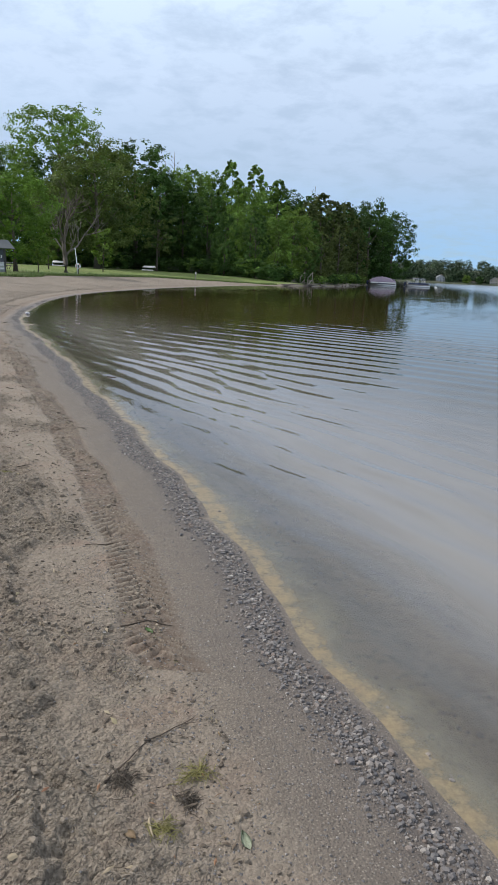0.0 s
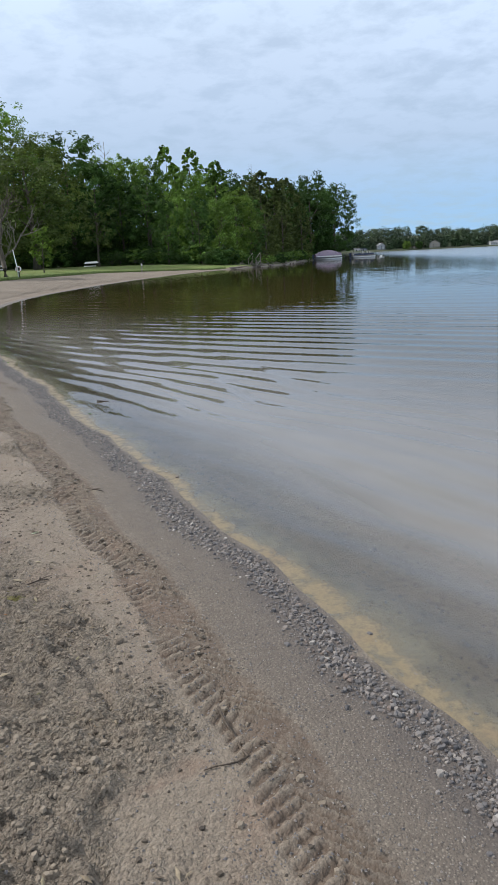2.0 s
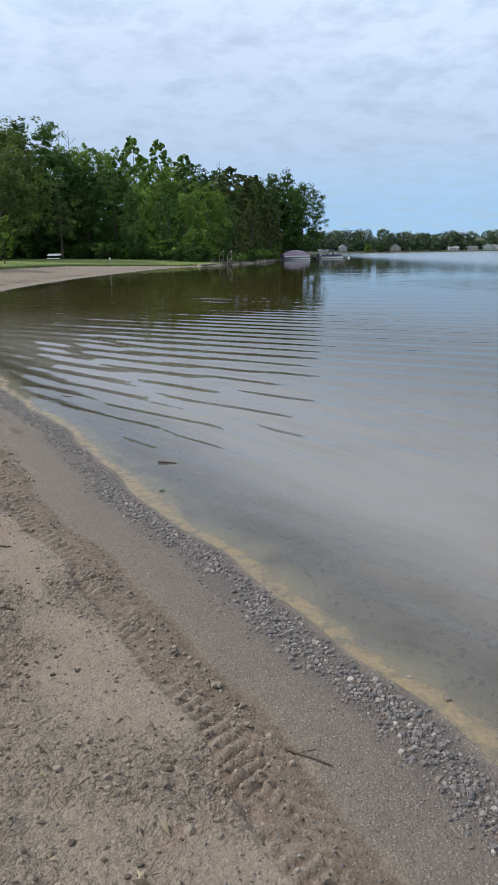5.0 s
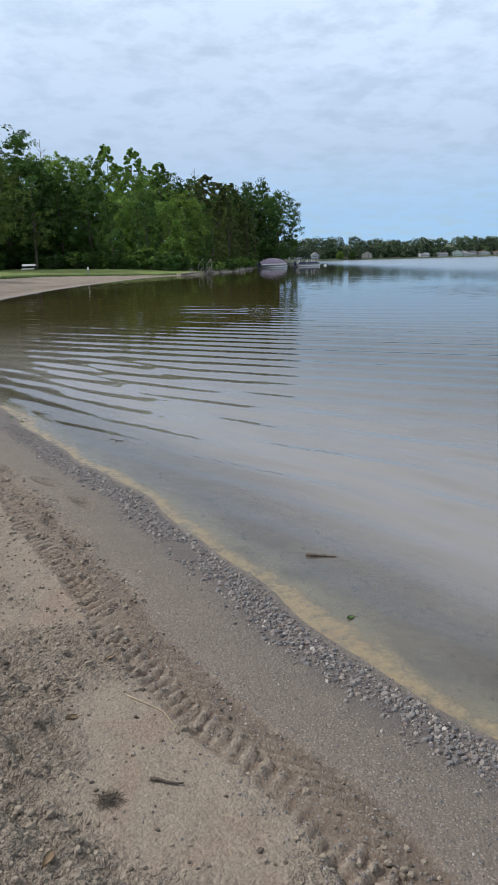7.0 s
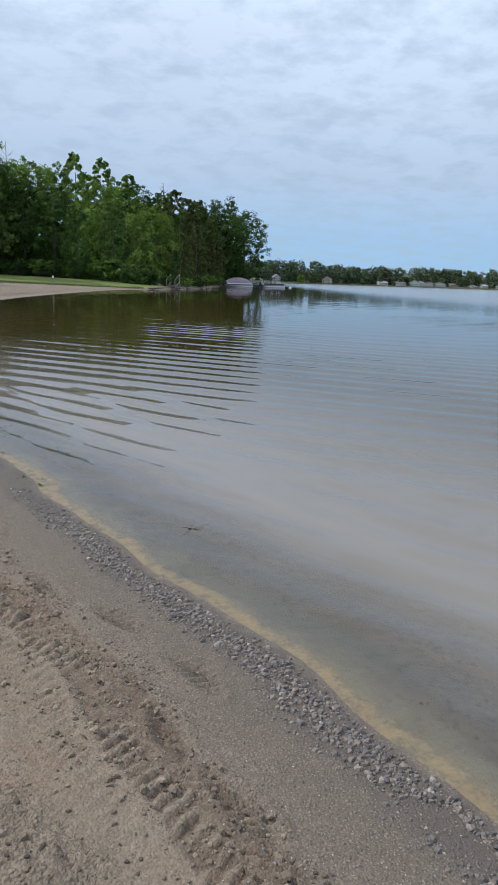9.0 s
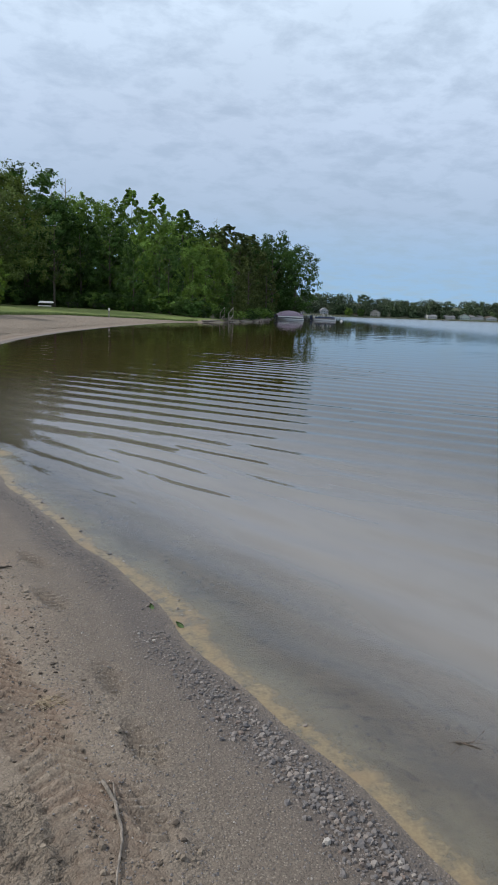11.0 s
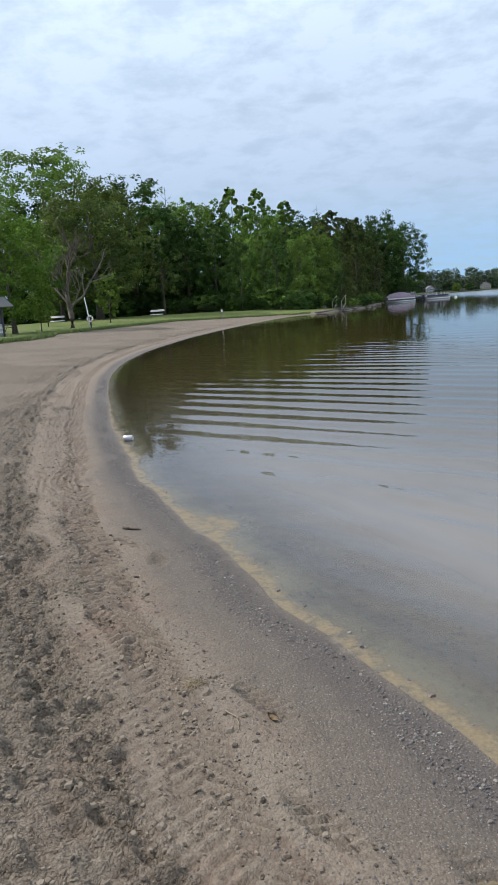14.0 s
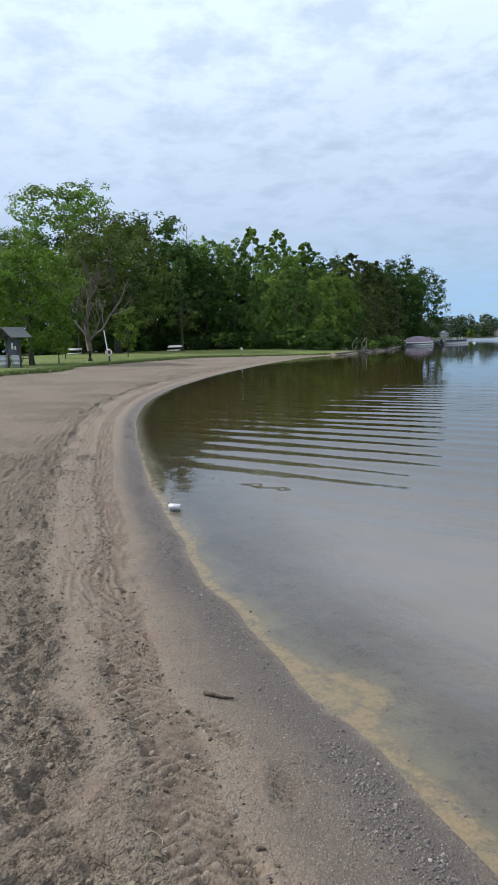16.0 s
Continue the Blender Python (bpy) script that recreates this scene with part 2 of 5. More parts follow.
def water_material():
    m = Nodes("lake_water")
    far = m.node("ShaderNodeMapping")
    m.link(m.pos, far.inputs["Vector"])
    far.inputs["Scale"].default_value = (0.35, 1.0, 1.0)
    ruffle = m.attr("ruffle")
    fine = m.math("ADD", m.math("MULTIPLY", m.noise(1.1, 3, 0.5, vec=far.outputs[0]), m.math("MULTIPLY_ADD", ruffle, 0.034, 0.005)),
                  m.math("MULTIPLY", m.noise(6.0, 2, 0.5), 0.0006))
    nrm = m.bump(fine, 1.0, WATER_BUMP)
    fres = m.node("ShaderNodeFresnel", IOR=1.54)
    m.link(nrm, fres.inputs["Normal"])
    glossy = m.node("ShaderNodeBsdfGlossy")
    m.link(m.math("MULTIPLY_ADD", ruffle, 0.14, 0.02), glossy.inputs["Roughness"])
    m.link(nrm, glossy.inputs["Normal"])
    # turbid water: clear at the brim, pale silt over the shallows, olive-brown further out
    d = m.attr("shore")
    # dark olive up the bay is painted in for the trees' reflection
    tone = m.mix(m.attr("silt_reflection"), (0.046, 0.034, 0.010), (0.168, 0.157, 0.146))
    # dark bands along the shore: shade of wave faces, painted into the tone
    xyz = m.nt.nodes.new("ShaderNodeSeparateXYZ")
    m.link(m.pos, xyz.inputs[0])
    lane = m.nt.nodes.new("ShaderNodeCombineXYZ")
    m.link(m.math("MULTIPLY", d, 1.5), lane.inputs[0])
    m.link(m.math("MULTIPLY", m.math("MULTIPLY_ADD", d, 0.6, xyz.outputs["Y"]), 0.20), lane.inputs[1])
    wave_shade = m.math("MULTIPLY", m.span(m.noise(1.6, 4, 0.55, 0.3, vec=lane.outputs[0]), 0.44, 0.66, 0.0, 0.16), m.span(d, -4.5, -2.0))
    tone = m.mix(wave_shade, tone, (0.105, 0.092, 0.080))
    tone = m.mix(m.span(m.noise(0.5, 3), 0.4, 0.7, 0.0, 0.18), tone, (0.085, 0.068, 0.035))
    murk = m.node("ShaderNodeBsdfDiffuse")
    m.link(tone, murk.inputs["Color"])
    upright = m.nt.nodes.new("ShaderNodeCombineXYZ")   # the silt hangs in the water and does not follow its waves
    upright.inputs[2].default_value = 1.0
    m.link(upright.outputs[0], murk.inputs["Normal"])
    clear = m.node("ShaderNodeBsdfTransparent", Color=(0.90, 0.86, 0.76, 1))
    body = m.nt.nodes.new("ShaderNodeMixShader")
    m.link(m.span(d, -1.3, -0.15, 0.95, 0.22), body.inputs[0])
    m.link(clear.outputs[0], body.inputs[1]); m.link(murk.outputs[0], body.inputs[2])
    top = m.nt.nodes.new("ShaderNodeMixShader")
    m.link(fres.outputs[0], top.inputs[0])
    m.link(body.outputs[0], top.inputs[1]); m.link(glossy.outputs[0], top.inputs[2])
    # a line of drifted pollen scum along the brim, with a pale film outside it
    wob = m.math("MULTIPLY_ADD", m.noise(1.7, 4, 0.6, 0.4), 0.14, -0.05)
    wob = m.math("ADD", wob, m.math("MULTIPLY_ADD", m.noise(11, 4, 0.65), 0.10, -0.05))
    sd = m.math("ADD", m.math("SUBTRACT", d, wob), m.attr("drift"))
    speck = m.noise(55, 4, 0.75)
    film_c = m.mix(speck, (0.185, 0.172, 0.115), (0.135, 0.125, 0.088))
    scum_c = m.mix(m.span(speck, 0.35, 0.65), (0.145, 0.104, 0.054), (0.205, 0.155, 0.082))
    scum_c = m.mix(m.math("MULTIPLY", m.span(m.noise(5, 4), 0.5, 0.7), 0.6), scum_c, (0.165, 0.108, 0.058))
    film_fac = m.math("MULTIPLY", m.span(sd, -0.34, -0.10), m.span(m.noise(3.1, 5, 0.65), 0.36, 0.6, 0.08, 0.50))
    scum_fac = m.math("MULTIPLY", m.span(m.math("ADD", sd, m.math("MULTIPLY_ADD", speck, 0.10, -0.05)), -0.165, -0.055), m.span(m.noise(9, 5, 0.75), 0.30, 0.56, 0.25, 0.92))
    film = m.node("ShaderNodeBsdfPrincipled", Roughness=0.5)
    m.link(m.mix(scum_fac, film_c, scum_c), film.inputs["Base Color"])
    last = m.nt.nodes.new("ShaderNodeMixShader")
    m.link(m.math("MAXIMUM", film_fac, scum_fac), last.inputs[0])
    m.link(top.outputs[0], last.inputs[1]); m.link(film.outputs[0], last.inputs[2])
    m.link(last.outputs[0], m.out.inputs["Surface"])
    return m.mat


def leaf_material(name, light, dark, rough=0.55):
    m = Nodes(name)
    geo = m.nt.nodes.new("ShaderNodeNewGeometry").outputs["Random Per Island"]
    obj = m.nt.nodes.new("ShaderNodeObjectInfo").outputs["Random"]
    # leaf variety by bough; dark boughs and patches also paint shade inside crowns
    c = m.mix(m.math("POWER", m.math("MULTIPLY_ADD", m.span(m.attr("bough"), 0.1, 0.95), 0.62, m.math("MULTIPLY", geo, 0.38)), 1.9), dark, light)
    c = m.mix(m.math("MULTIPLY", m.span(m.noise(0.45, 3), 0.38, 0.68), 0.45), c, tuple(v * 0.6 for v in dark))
    c = m.mix(m.math("MULTIPLY", obj, 0.16), c, (light[0] * 1.0, light[1] * 0.97, light[2] * 0.8))
    p = m.node("ShaderNodeBsdfPrincipled", Roughness=rough)
    p.inputs["Specular IOR Level"].default_value = 0.12
    m.link(c, p.inputs["Base Color"])
    t = m.node("ShaderNodeBsdfTranslucent")
    m.link(m.mix(0.5, c, (light[0] * 1.2, light[1] * 1.3, light[2] * 0.5)), t.inputs["Color"])
    s = m.node("ShaderNodeMixShader")
    s.inputs[0].default_value = 0.20
    m.link(p.outputs[0], s.inputs[1]); m.link(t.outputs[0], s.inputs[2])
    m.link(s.outputs[0], m.out.inputs["Surface"])
    return m.mat


def bark_material(name, color):
    m = Nodes(name)
    mp = m.node("ShaderNodeMapping")
    m.link(m.pos, mp.inputs["Vector"])
    mp.inputs["Scale"].default_value = (9, 9, 1.6)
    f = m.noise(1.6, 6, 0.65, vec=mp.outputs[0])
    c = m.mix(m.span(f, 0.35, 0.65), tuple(v * 0.45 for v in color), color)
    return m.done(c, 0.9, m.bump(f, 0.05, 0.8))


WATER_BUMP = 1.0
M_GROUND = ground_material()
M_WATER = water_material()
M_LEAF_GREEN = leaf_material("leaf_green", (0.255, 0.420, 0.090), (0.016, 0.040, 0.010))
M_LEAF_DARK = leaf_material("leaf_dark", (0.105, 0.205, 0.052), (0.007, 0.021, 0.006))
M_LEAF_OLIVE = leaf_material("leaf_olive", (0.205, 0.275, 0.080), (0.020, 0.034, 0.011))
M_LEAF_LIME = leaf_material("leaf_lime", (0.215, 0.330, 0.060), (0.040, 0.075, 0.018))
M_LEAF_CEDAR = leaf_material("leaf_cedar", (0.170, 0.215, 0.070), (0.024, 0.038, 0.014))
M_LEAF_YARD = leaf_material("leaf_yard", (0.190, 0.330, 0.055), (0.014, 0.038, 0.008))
M_BARK = bark_material("bark_grey_brown", (0.115, 0.095, 0.075))
M_BARK_DEAD = bark_material("bark_dead_pale", (0.20, 0.18, 0.155))


# ---- helpers for building ----
def part(name, bm, material, parent=None, label=""):
    """Links a bmesh as one mesh object under a thing or a part."""
    me = bpy.data.meshes.new(name)
    bm.to_mesh(me)
    bm.free()
    if material:
        me.materials.append(material)
    ob = new(name, me)
    if parent:
        ob.parent = parent
    if label:
        ob["label"] = label
    return ob


def mesh_of(name, verts, faces, material, smooth=False):
    me = bpy.data.meshes.new(name)
    verts, faces = np.asarray(verts, np.float32), np.asarray(faces, np.int32)
    k = faces.shape[1]
    me.vertices.add(len(verts)); me.loops.add(faces.size); me.polygons.add(len(faces))
    me.vertices.foreach_set("co", verts.ravel())
    me.loops.foreach_set("vertex_index", faces.ravel())
    me.polygons.foreach_set("loop_start", np.arange(0, faces.size, k, dtype=np.int32))
    me.polygons.foreach_set("use_smooth", np.full(len(faces), smooth))
    me.update(calc_edges=True)
    if material:
        me.materials.append(material)
    return me


def thing(name, m, label, category, group=""):
    ob = new(name)
    ob.matrix_world = m
    return tagged(ob, label, category, group)


def box(bm, x0, x1, y0, y1, z0, z1, bevel=0.0, m=None):
    vs = [bm.verts.new((x, y, z)) for z in (z0, z1) for y in (y0, y1) for x in (x0, x1)]
    fs = [bm.faces.new([vs[i] for i in q]) for q in ((0, 2, 3, 1), (4, 5, 7, 6), (0, 1, 5, 4), (2, 6, 7, 3), (0, 4, 6, 2), (1, 3, 7, 5))]
    if bevel:
        es = list({e for f in fs for e in f.edges})
        r = bmesh.ops.bevel(bm, geom=es, offset=bevel, segments=2, affect="EDGES", profile=0.6)
        vs = list({v for f in r["faces"] for v in f.verts} | {v for v in vs if v.is_valid})
    if m is not None:
        for v in vs:
            v.co = m @ v.co
    return vs


def tube(bm, pts, radii, sides=7, cap=True):
    """A bent tapered tube through points."""
    rings = []
    for i, p in enumerate(pts):
        a, b = Vector(pts[max(i - 1, 0)]), Vector(pts[min(i + 1, len(pts) - 1)])
        q = (b - a).to_track_quat("Z", "Y")
        rings.append([bm.verts.new(Vector(p) + q @ Vector((radii[i] * math.cos(t), radii[i] * math.sin(t), 0)))
                      for t in (2 * math.pi * k / sides for k in range(sides))])
    for r0, r1 in zip(rings, rings[1:]):
        for k in range(sides):
            f = bm.faces.new((r0[k], r0[(k + 1) % sides], r1[(k + 1) % sides], r1[k]))
            f.smooth = True
    if cap:
        bm.faces.new(rings[0][::-1]); bm.faces.new(rings[-1])


def lattice_noise(x, y, seed):
    """Smooth value noise of period 1, in -1 to 1, for arrays."""
    r = np.random.RandomState(seed).rand(256, 256).astype(np.float32) * 2 - 1
    xi, yi = np.floor(x).astype(int), np.floor(y).astype(int)
    fx, fy = x - xi, y - yi
    fx, fy = fx * fx * (3 - 2 * fx), fy * fy * (3 - 2 * fy)
    a, b = r[xi & 255, yi & 255], r[(xi + 1) & 255, yi & 255]
    c, d = r[xi & 255, (yi + 1) & 255], r[(xi + 1) & 255, (yi + 1) & 255]
    return (a * (1 - fx) + b * fx) * (1 - fy) + (c * (1 - fx) + d * fx) * fy


def step(x, lo, hi):
    t = np.clip((x - lo) / (hi - lo), 0, 1)
    return t * t * (3 - 2 * t)


# ---- the plan: shoreline, lawn edge, levels ----
SHORE_Y = [-400, -40, -6, 0, 1.7, 3.6, 5.2, 8.0, 10.75, 14.1, 17.5, 21, 24.3, 28.8, 33.7, 39.8, 46, 51.3, 63.4, 73.2, 84, 89, 96, 111, 135, 158, 176, 184, 190, 200, 230, 300, 3000]
SHORE_X = [60, 14, 3.6, 1.30, 0.76, 0.01, -0.52, -1.76, -2.86, -4.38, -5.92, -6.97, -7.75, -8.6, -9.12, -9.1, -8.5, -7.9, -5.7, -3.5, -0.9, 1.5, 6.5, 13.5, 19.5, 25.5, 33, 34.5, 33, 26, 2, -60, -2500]
LAWN_Y = [-400, 30, 47, 52, 59, 63, 70, 80, 88, 91, 96, 3000]
LAWN_D = [14, 11.5, 9.8, 9.0, 11.2, 10.6, 10.2, 9.6, 4.6, 1.2, 0.4, 0.4]


def smooth_interp(y, ys, xs):
    """Piecewise linear, softened by a running mean."""
    y = np.asarray(y, float)
    w = np.clip(np.abs(y) * 0.05, 0.5, 3.0)
    return sum(np.interp(y + k * w, ys, xs) for k in (-1, -0.66, -0.33, 0, 0.33, 0.66, 1)) / 7


def shore_x(y):
    y = np.asarray(y, float)
    fine = 0.05 * np.sin(y * 1.9 + 0.6) + 0.035 * np.sin(y * 4.3) + 0.02 * np.sin(y * 9.1 + 1)
    return smooth_interp(y, SHORE_Y, SHORE_X) - 0.11 * step(-y, -26, -18) + 0.6 * fine * np.exp(-np.maximum(np.abs(y - 9) - 9, 0) / 4)


def shore_cos(y):
    y = np.asarray(y, float)
    s = (smooth_interp(y + 0.8, SHORE_Y, SHORE_X) - smooth_interp(y - 0.8, SHORE_Y, SHORE_X)) / 1.6
    return 1 / np.sqrt(1 + s * s)


def level(d, y):
    """Height of the bare ground at the distance d inland of the shoreline (out in the lake below 0)."""
    d = np.asarray(d, float)
    land = 0.05 * np.clip(d, 0, 9.5) + 0.012 * np.clip(d - 9.5, 0, 30)
    bed = -0.085 * np.clip(-d, 0, 2) - 0.05 * np.clip(-d - 2, 0, 25)
    bank = 0.35 * step(np.asarray(y, float), 90, 97) * step(d, 0.0, 0.8)
    return np.where(d > 0, land + bank, bed)


def ground_z(x, y):
    return float(level((shore_x(y) - x) * shore_cos(y), y))


TRACK_Y = [-10, 0, 3.4, 5.0, 6.8, 8.4, 10, 12, 13.6, 14.5, 15.5, 17, 20, 24, 60]
TRACK_D = [0.5, 0.56, 0.62, 0.66, 0.64, 0.70, 0.74, 0.80, 0.89, 0.85, 0.77, 0.67, 0.48, 0.5, 0.85]
RUT_Y = [-10, 0, 3.4, 8.5, 12.5, 16.3, 18, 20.5, 24, 60]
RUT_D = [1.8, 1.65, 1.55, 1.45, 1.22, 1.13, 1.08, 1.08, 1.2, 1.5]


def relief(d, y):
    """Tyre marks, clods and footprints in the sand, and how churned it is."""
    n = lambda s, k, ax=1.0: lattice_noise(d * s + 7.3 * k, y * s * ax + 3.1 * k, k)
    dry = step(d, 0.35, 0.8)
    z = 0.005 * n(7, 1) * dry + 0.003 * n(19, 2) * dry + 0.012 * n(1.1, 3) * step(d, 0.2, 1)
    loose = 0.45 + 0.55 * step(n(0.9, 4), -0.35, 0.25)
    edge = d + 0.22 * n(1.7, 19) + 0.10 * n(5, 20)
    churn = np.maximum(step(edge, 0.98, 1.18) * loose, 0.7 * step(edge, 0.62, 0.87) * step(n(1.6, 13), 0.25, 0.5))
    churn = np.maximum(churn, step(-y, -3.6, -2.0) * step(d, 0.55, 0.95) * (0.4 + 0.6 * step(n(1.7, 14), -0.3, 0.3)))
    clod = np.abs(n(8, 5)) + 0.6 * np.abs(n(17, 6)) + 0.45 * n(33, 7)
    z = z + churn * (0.034 * clod - 0.018)
    # the narrow tread track
    v = (d - np.interp(y, TRACK_Y, TRACK_D) - 0.03 * n(0.35, 8)) / 0.118
    v = np.where(y + 0.25 * n(2.5, 23) < 2.35, 3.0, v)
    inside = step(-np.abs(v), -1.12, -0.9) * (0.7 + 0.3 * step(n(0.7, 9), -0.5, 0.1))
    ph = y * 1.08 / 0.054 + 1.7 * np.abs(v) + 0.5 * (v < 0) + 0.32 * n(6, 24)
    lug = step(np.sin(2 * math.pi * ph), -0.25, 0.45) * (0.15 + 0.85 * step(n(8, 25), -0.5, 0.1))
    z = z + inside * (0.014 * lug + 0.003 * n(27, 10) + 0.002 * n(11, 15) - 0.011)
    # a second, fainter pass beside it
    v2 = (d - np.interp(y, TRACK_Y, TRACK_D) + 0.02 * n(0.5, 16) - 0.26 - 0.06 * np.sin(y * 0.31)) / 0.10
    in2 = step(-np.abs(v2), -1.1, -0.85) * step(n(0.5, 17), -0.3, 0.3) * step(y, 8.5, 11)
    lug2 = step(np.sin(2 * math.pi * (y * 1.08 / 0.055 - 1.5 * np.abs(v2) + 0.5 * (v2 < 0) + 0.25 * n(5, 26))), -0.2, 0.5)
    z = z + in2 * (0.008 * lug2 * step(n(3, 27), -0.5, 0.2) - 0.006)
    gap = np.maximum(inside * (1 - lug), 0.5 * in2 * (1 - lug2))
    # two wider ruts further up, crumbled where the sand is loose
    for off, deep in ((0.0, 1.0), (0.50, 0.5)):
        w = (d - np.interp(y, RUT_Y, RUT_D) - off - 0.04 * n(0.3, 11)) / 0.13
        cut = deep * step(-np.abs(w + 0.6 * n(4, 21)), -1.3, -0.4) * step(y, 11.5, 14.5)
        lumps = 0.5 * np.sin(2 * math.pi * (y / 0.085 + 0.6 * np.abs(w) + 0.5 * n(5, 18))) + 0.9 * n(15, 12) + 0.8 * n(31, 22)
        z = z + cut * (0.026 * np.clip(lumps, -1.1, 1.3) - 0.012)
        churn = np.maximum(churn, 0.85 * cut)
    # footprints beside the water
    rs = np.random.RandomState(5)
    for k in range(26):
        fy, fd, tw = 9.2 + 0.42 * k + rs.uniform(-0.1, 0.1), rs.uniform(0.38, 0.85), rs.uniform(-0.3, 0.3)
        a, b = (y - fy) + tw * (d - fd), (d - fd) - tw * (y - fy)
        e = (a / 0.14) ** 2 + (b / 0.052) ** 2
        z = z - 0.014 * np.exp(-e ** 2) * (1 + 0.7 * np.sign(np.sin(a * 160))) + 0.007 * np.exp(-(e - 1.6) ** 2 * 3)
    churn = np.clip(churn - 0.6 * inside, 0, 1)
    return z * step(d, 0.05, 0.3), churn, v, gap


def grown(start, stop, first, rate):
    out, s = [start], first
    while out[-1] < stop:
        out.append(out[-1] + s)
        s *= 1 + rate
    return out


def build_ground():
    ys = [-v for v in grown(-0.9, 3000, 0.08, 0.22)[1:]][::-1]
    ys = ys + list(np.arange(0.9, 17.2, 0.0122)) + grown(17.2, 110, 0.0125, 0.03)
    ys = np.array(ys + grown(ys[-1] + 1.2, 3000, 1.3, 0.08))
    ds = [-v for v in grown(0.6, 3000, 0.05, 0.22)[1:]][::-1]
    ds = np.array(ds + list(np.arange(-0.6, 0.5, 0.025)) + list(np.arange(0.5, 1.75, 0.0122)) + grown(1.75, 3000, 0.014, 0.075))
    Y, D = np.meshgrid(ys, ds, indexing="ij")
    X = shore_x(Y) - D / shore_cos(Y)
    r, churn, _, gap = relief(D, Y)
    near = np.exp(-np.maximum(Y - 60, 0) / 20) * (D < 14)
    lawn = D - np.interp(Y, LAWN_Y, LAWN_D)
    Z = level(D, Y) + r * near + 0.05 * step(lawn, -0.1, 0.5) * (Y < 92)
    n, k = Y.shape
    idx = np.arange(n * k).reshape(n, k)
    faces = np.stack([idx[:-1, :-1], idx[:-1, 1:], idx[1:, 1:], idx[1:, :-1]], -1).reshape(-1, 4)[:, ::-1]
    me = mesh_of("ground", np.stack([X, Y, Z], -1).reshape(-1, 3), faces, M_GROUND, True)
    wet = np.interp(Y, [0, 7, 10, 16, 19, 30, 90], [0.50, 0.62, 0.68, 0.48, 0.32, 0.27, 0.25])
    woods = step(Y - np.interp(X, [-80, -40, -20, -6, 0, 40], [96, 104, 122, 108, 95, 95]), 0, 6) * (D > 0.4)
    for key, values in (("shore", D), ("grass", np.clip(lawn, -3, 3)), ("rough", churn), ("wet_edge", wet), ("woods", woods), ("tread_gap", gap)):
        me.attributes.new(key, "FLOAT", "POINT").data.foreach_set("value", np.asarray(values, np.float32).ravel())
    tagged(new("ground", me), "tan trampled beach sand with tyre tracks rising to a mown lawn", "ground", kind="structure")


def wave_height(x, y, d):
    """Gentle swell from passing boats, shoaling towards the beach."""
    out = np.clip(-d, 0, 60)
    ph = 0.80 * y + 0.60 * x + 0.20 * lattice_noise(x * 0.12, y * 0.14, 31)
    a = 0.0058 * np.sin(2 * math.pi * ph / 0.66) * (0.8 + 0.45 * lattice_noise(x * 0.20, y * 0.25, 32))
    b = 0.0022 * np.sin(2 * math.pi * (0.88 * y + 0.47 * x + 0.4 * lattice_noise(x * 0.2, y * 0.2, 33)) / 1.45)
    e = 0.0006 * np.sin(2 * math.pi * (0.7 * y + 0.72 * x + 0.3 * lattice_noise(x * 0.5, y * 0.5, 35)) / 0.41)
    # short waves that turn towards the beach, peaked at the crest
    sh = np.sin(2 * math.pi * (out + 0.27 * y + 0.10 * lattice_noise(x * 0.6, y * 0.6, 34)) / 0.41)
    c = 0.0075 * (sh + 0.35 * sh * sh) * step(out, 0.12, 0.4) * step(-out, -4.5, -1.0) * (1 - step(y, 16, 19)) * (0.75 + 0.5 * lattice_noise(x * 0.5, y * 0.4, 36))
    return (a + b + e) * step(out, 0.12, 1.8) * (0.35 + 0.65 * step(y, 5, 13)) + c


def build_water():
    ys = [-v for v in grown(0, 3000, 0.2, 0.2)[1:]][::-1] + list(np.arange(0, 34, 0.085)) + grown(34, 190, 0.10, 0.028)
    ys = np.array(ys + grown(ys[-1] + 2, 3000, 3, 0.2))
    ds = np.array([-0.6, -0.35] + list(np.arange(-0.12, 3, 0.05)) + list(np.arange(3, 8, 0.09)) + grown(8, 3000, 0.10, 0.075))
    Y, O = np.meshgrid(ys, ds, indexing="ij")
    X = shore_x(Y) + O / shore_cos(Y)
    fade = np.exp(-np.maximum(O - 20, 0) / 15) * np.exp(-np.maximum(Y - 60, 0) / 40) * (Y > -30)
    Z = wave_height(X, Y, -O) * fade
    n, k = Y.shape
    idx = np.arange(n * k).reshape(n, k)
    faces = np.stack([idx[:-1, :-1], idx[:-1, 1:], idx[1:, 1:], idx[1:, :-1]], -1).reshape(-1, 4)
    me = mesh_of("water", np.stack([X, Y, Z], -1).reshape(-1, 3), faces, M_WATER, True)
    drift = 0.22 * np.exp(-((Y - 17.0) / 0.22) ** 2) + 0.06 * np.exp(-((Y - 8.6) / 0.3) ** 2) + 0.06 * np.exp(-((Y - 13.2) / 0.3) ** 2) + 0.07 * np.exp(-((Y - 4.2) / 0.4) ** 2) - 0.09 * step(Y, 19, 27)
    # silt near the shore; its fade along Y stands in for tree reflections
    for key, values in (("shore", -O), ("drift", drift), ("ruffle", step(X - 0.19 * Y, 5, 26)), ("silt_reflection", step(-O, -6.5, -0.8) * (1 - 0.95 * step(Y, 16, 27)))):
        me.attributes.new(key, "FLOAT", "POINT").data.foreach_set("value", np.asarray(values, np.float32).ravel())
    tagged(new("water", me), "calm grey-brown lake water with gentle ripples", "lake", kind="structure")


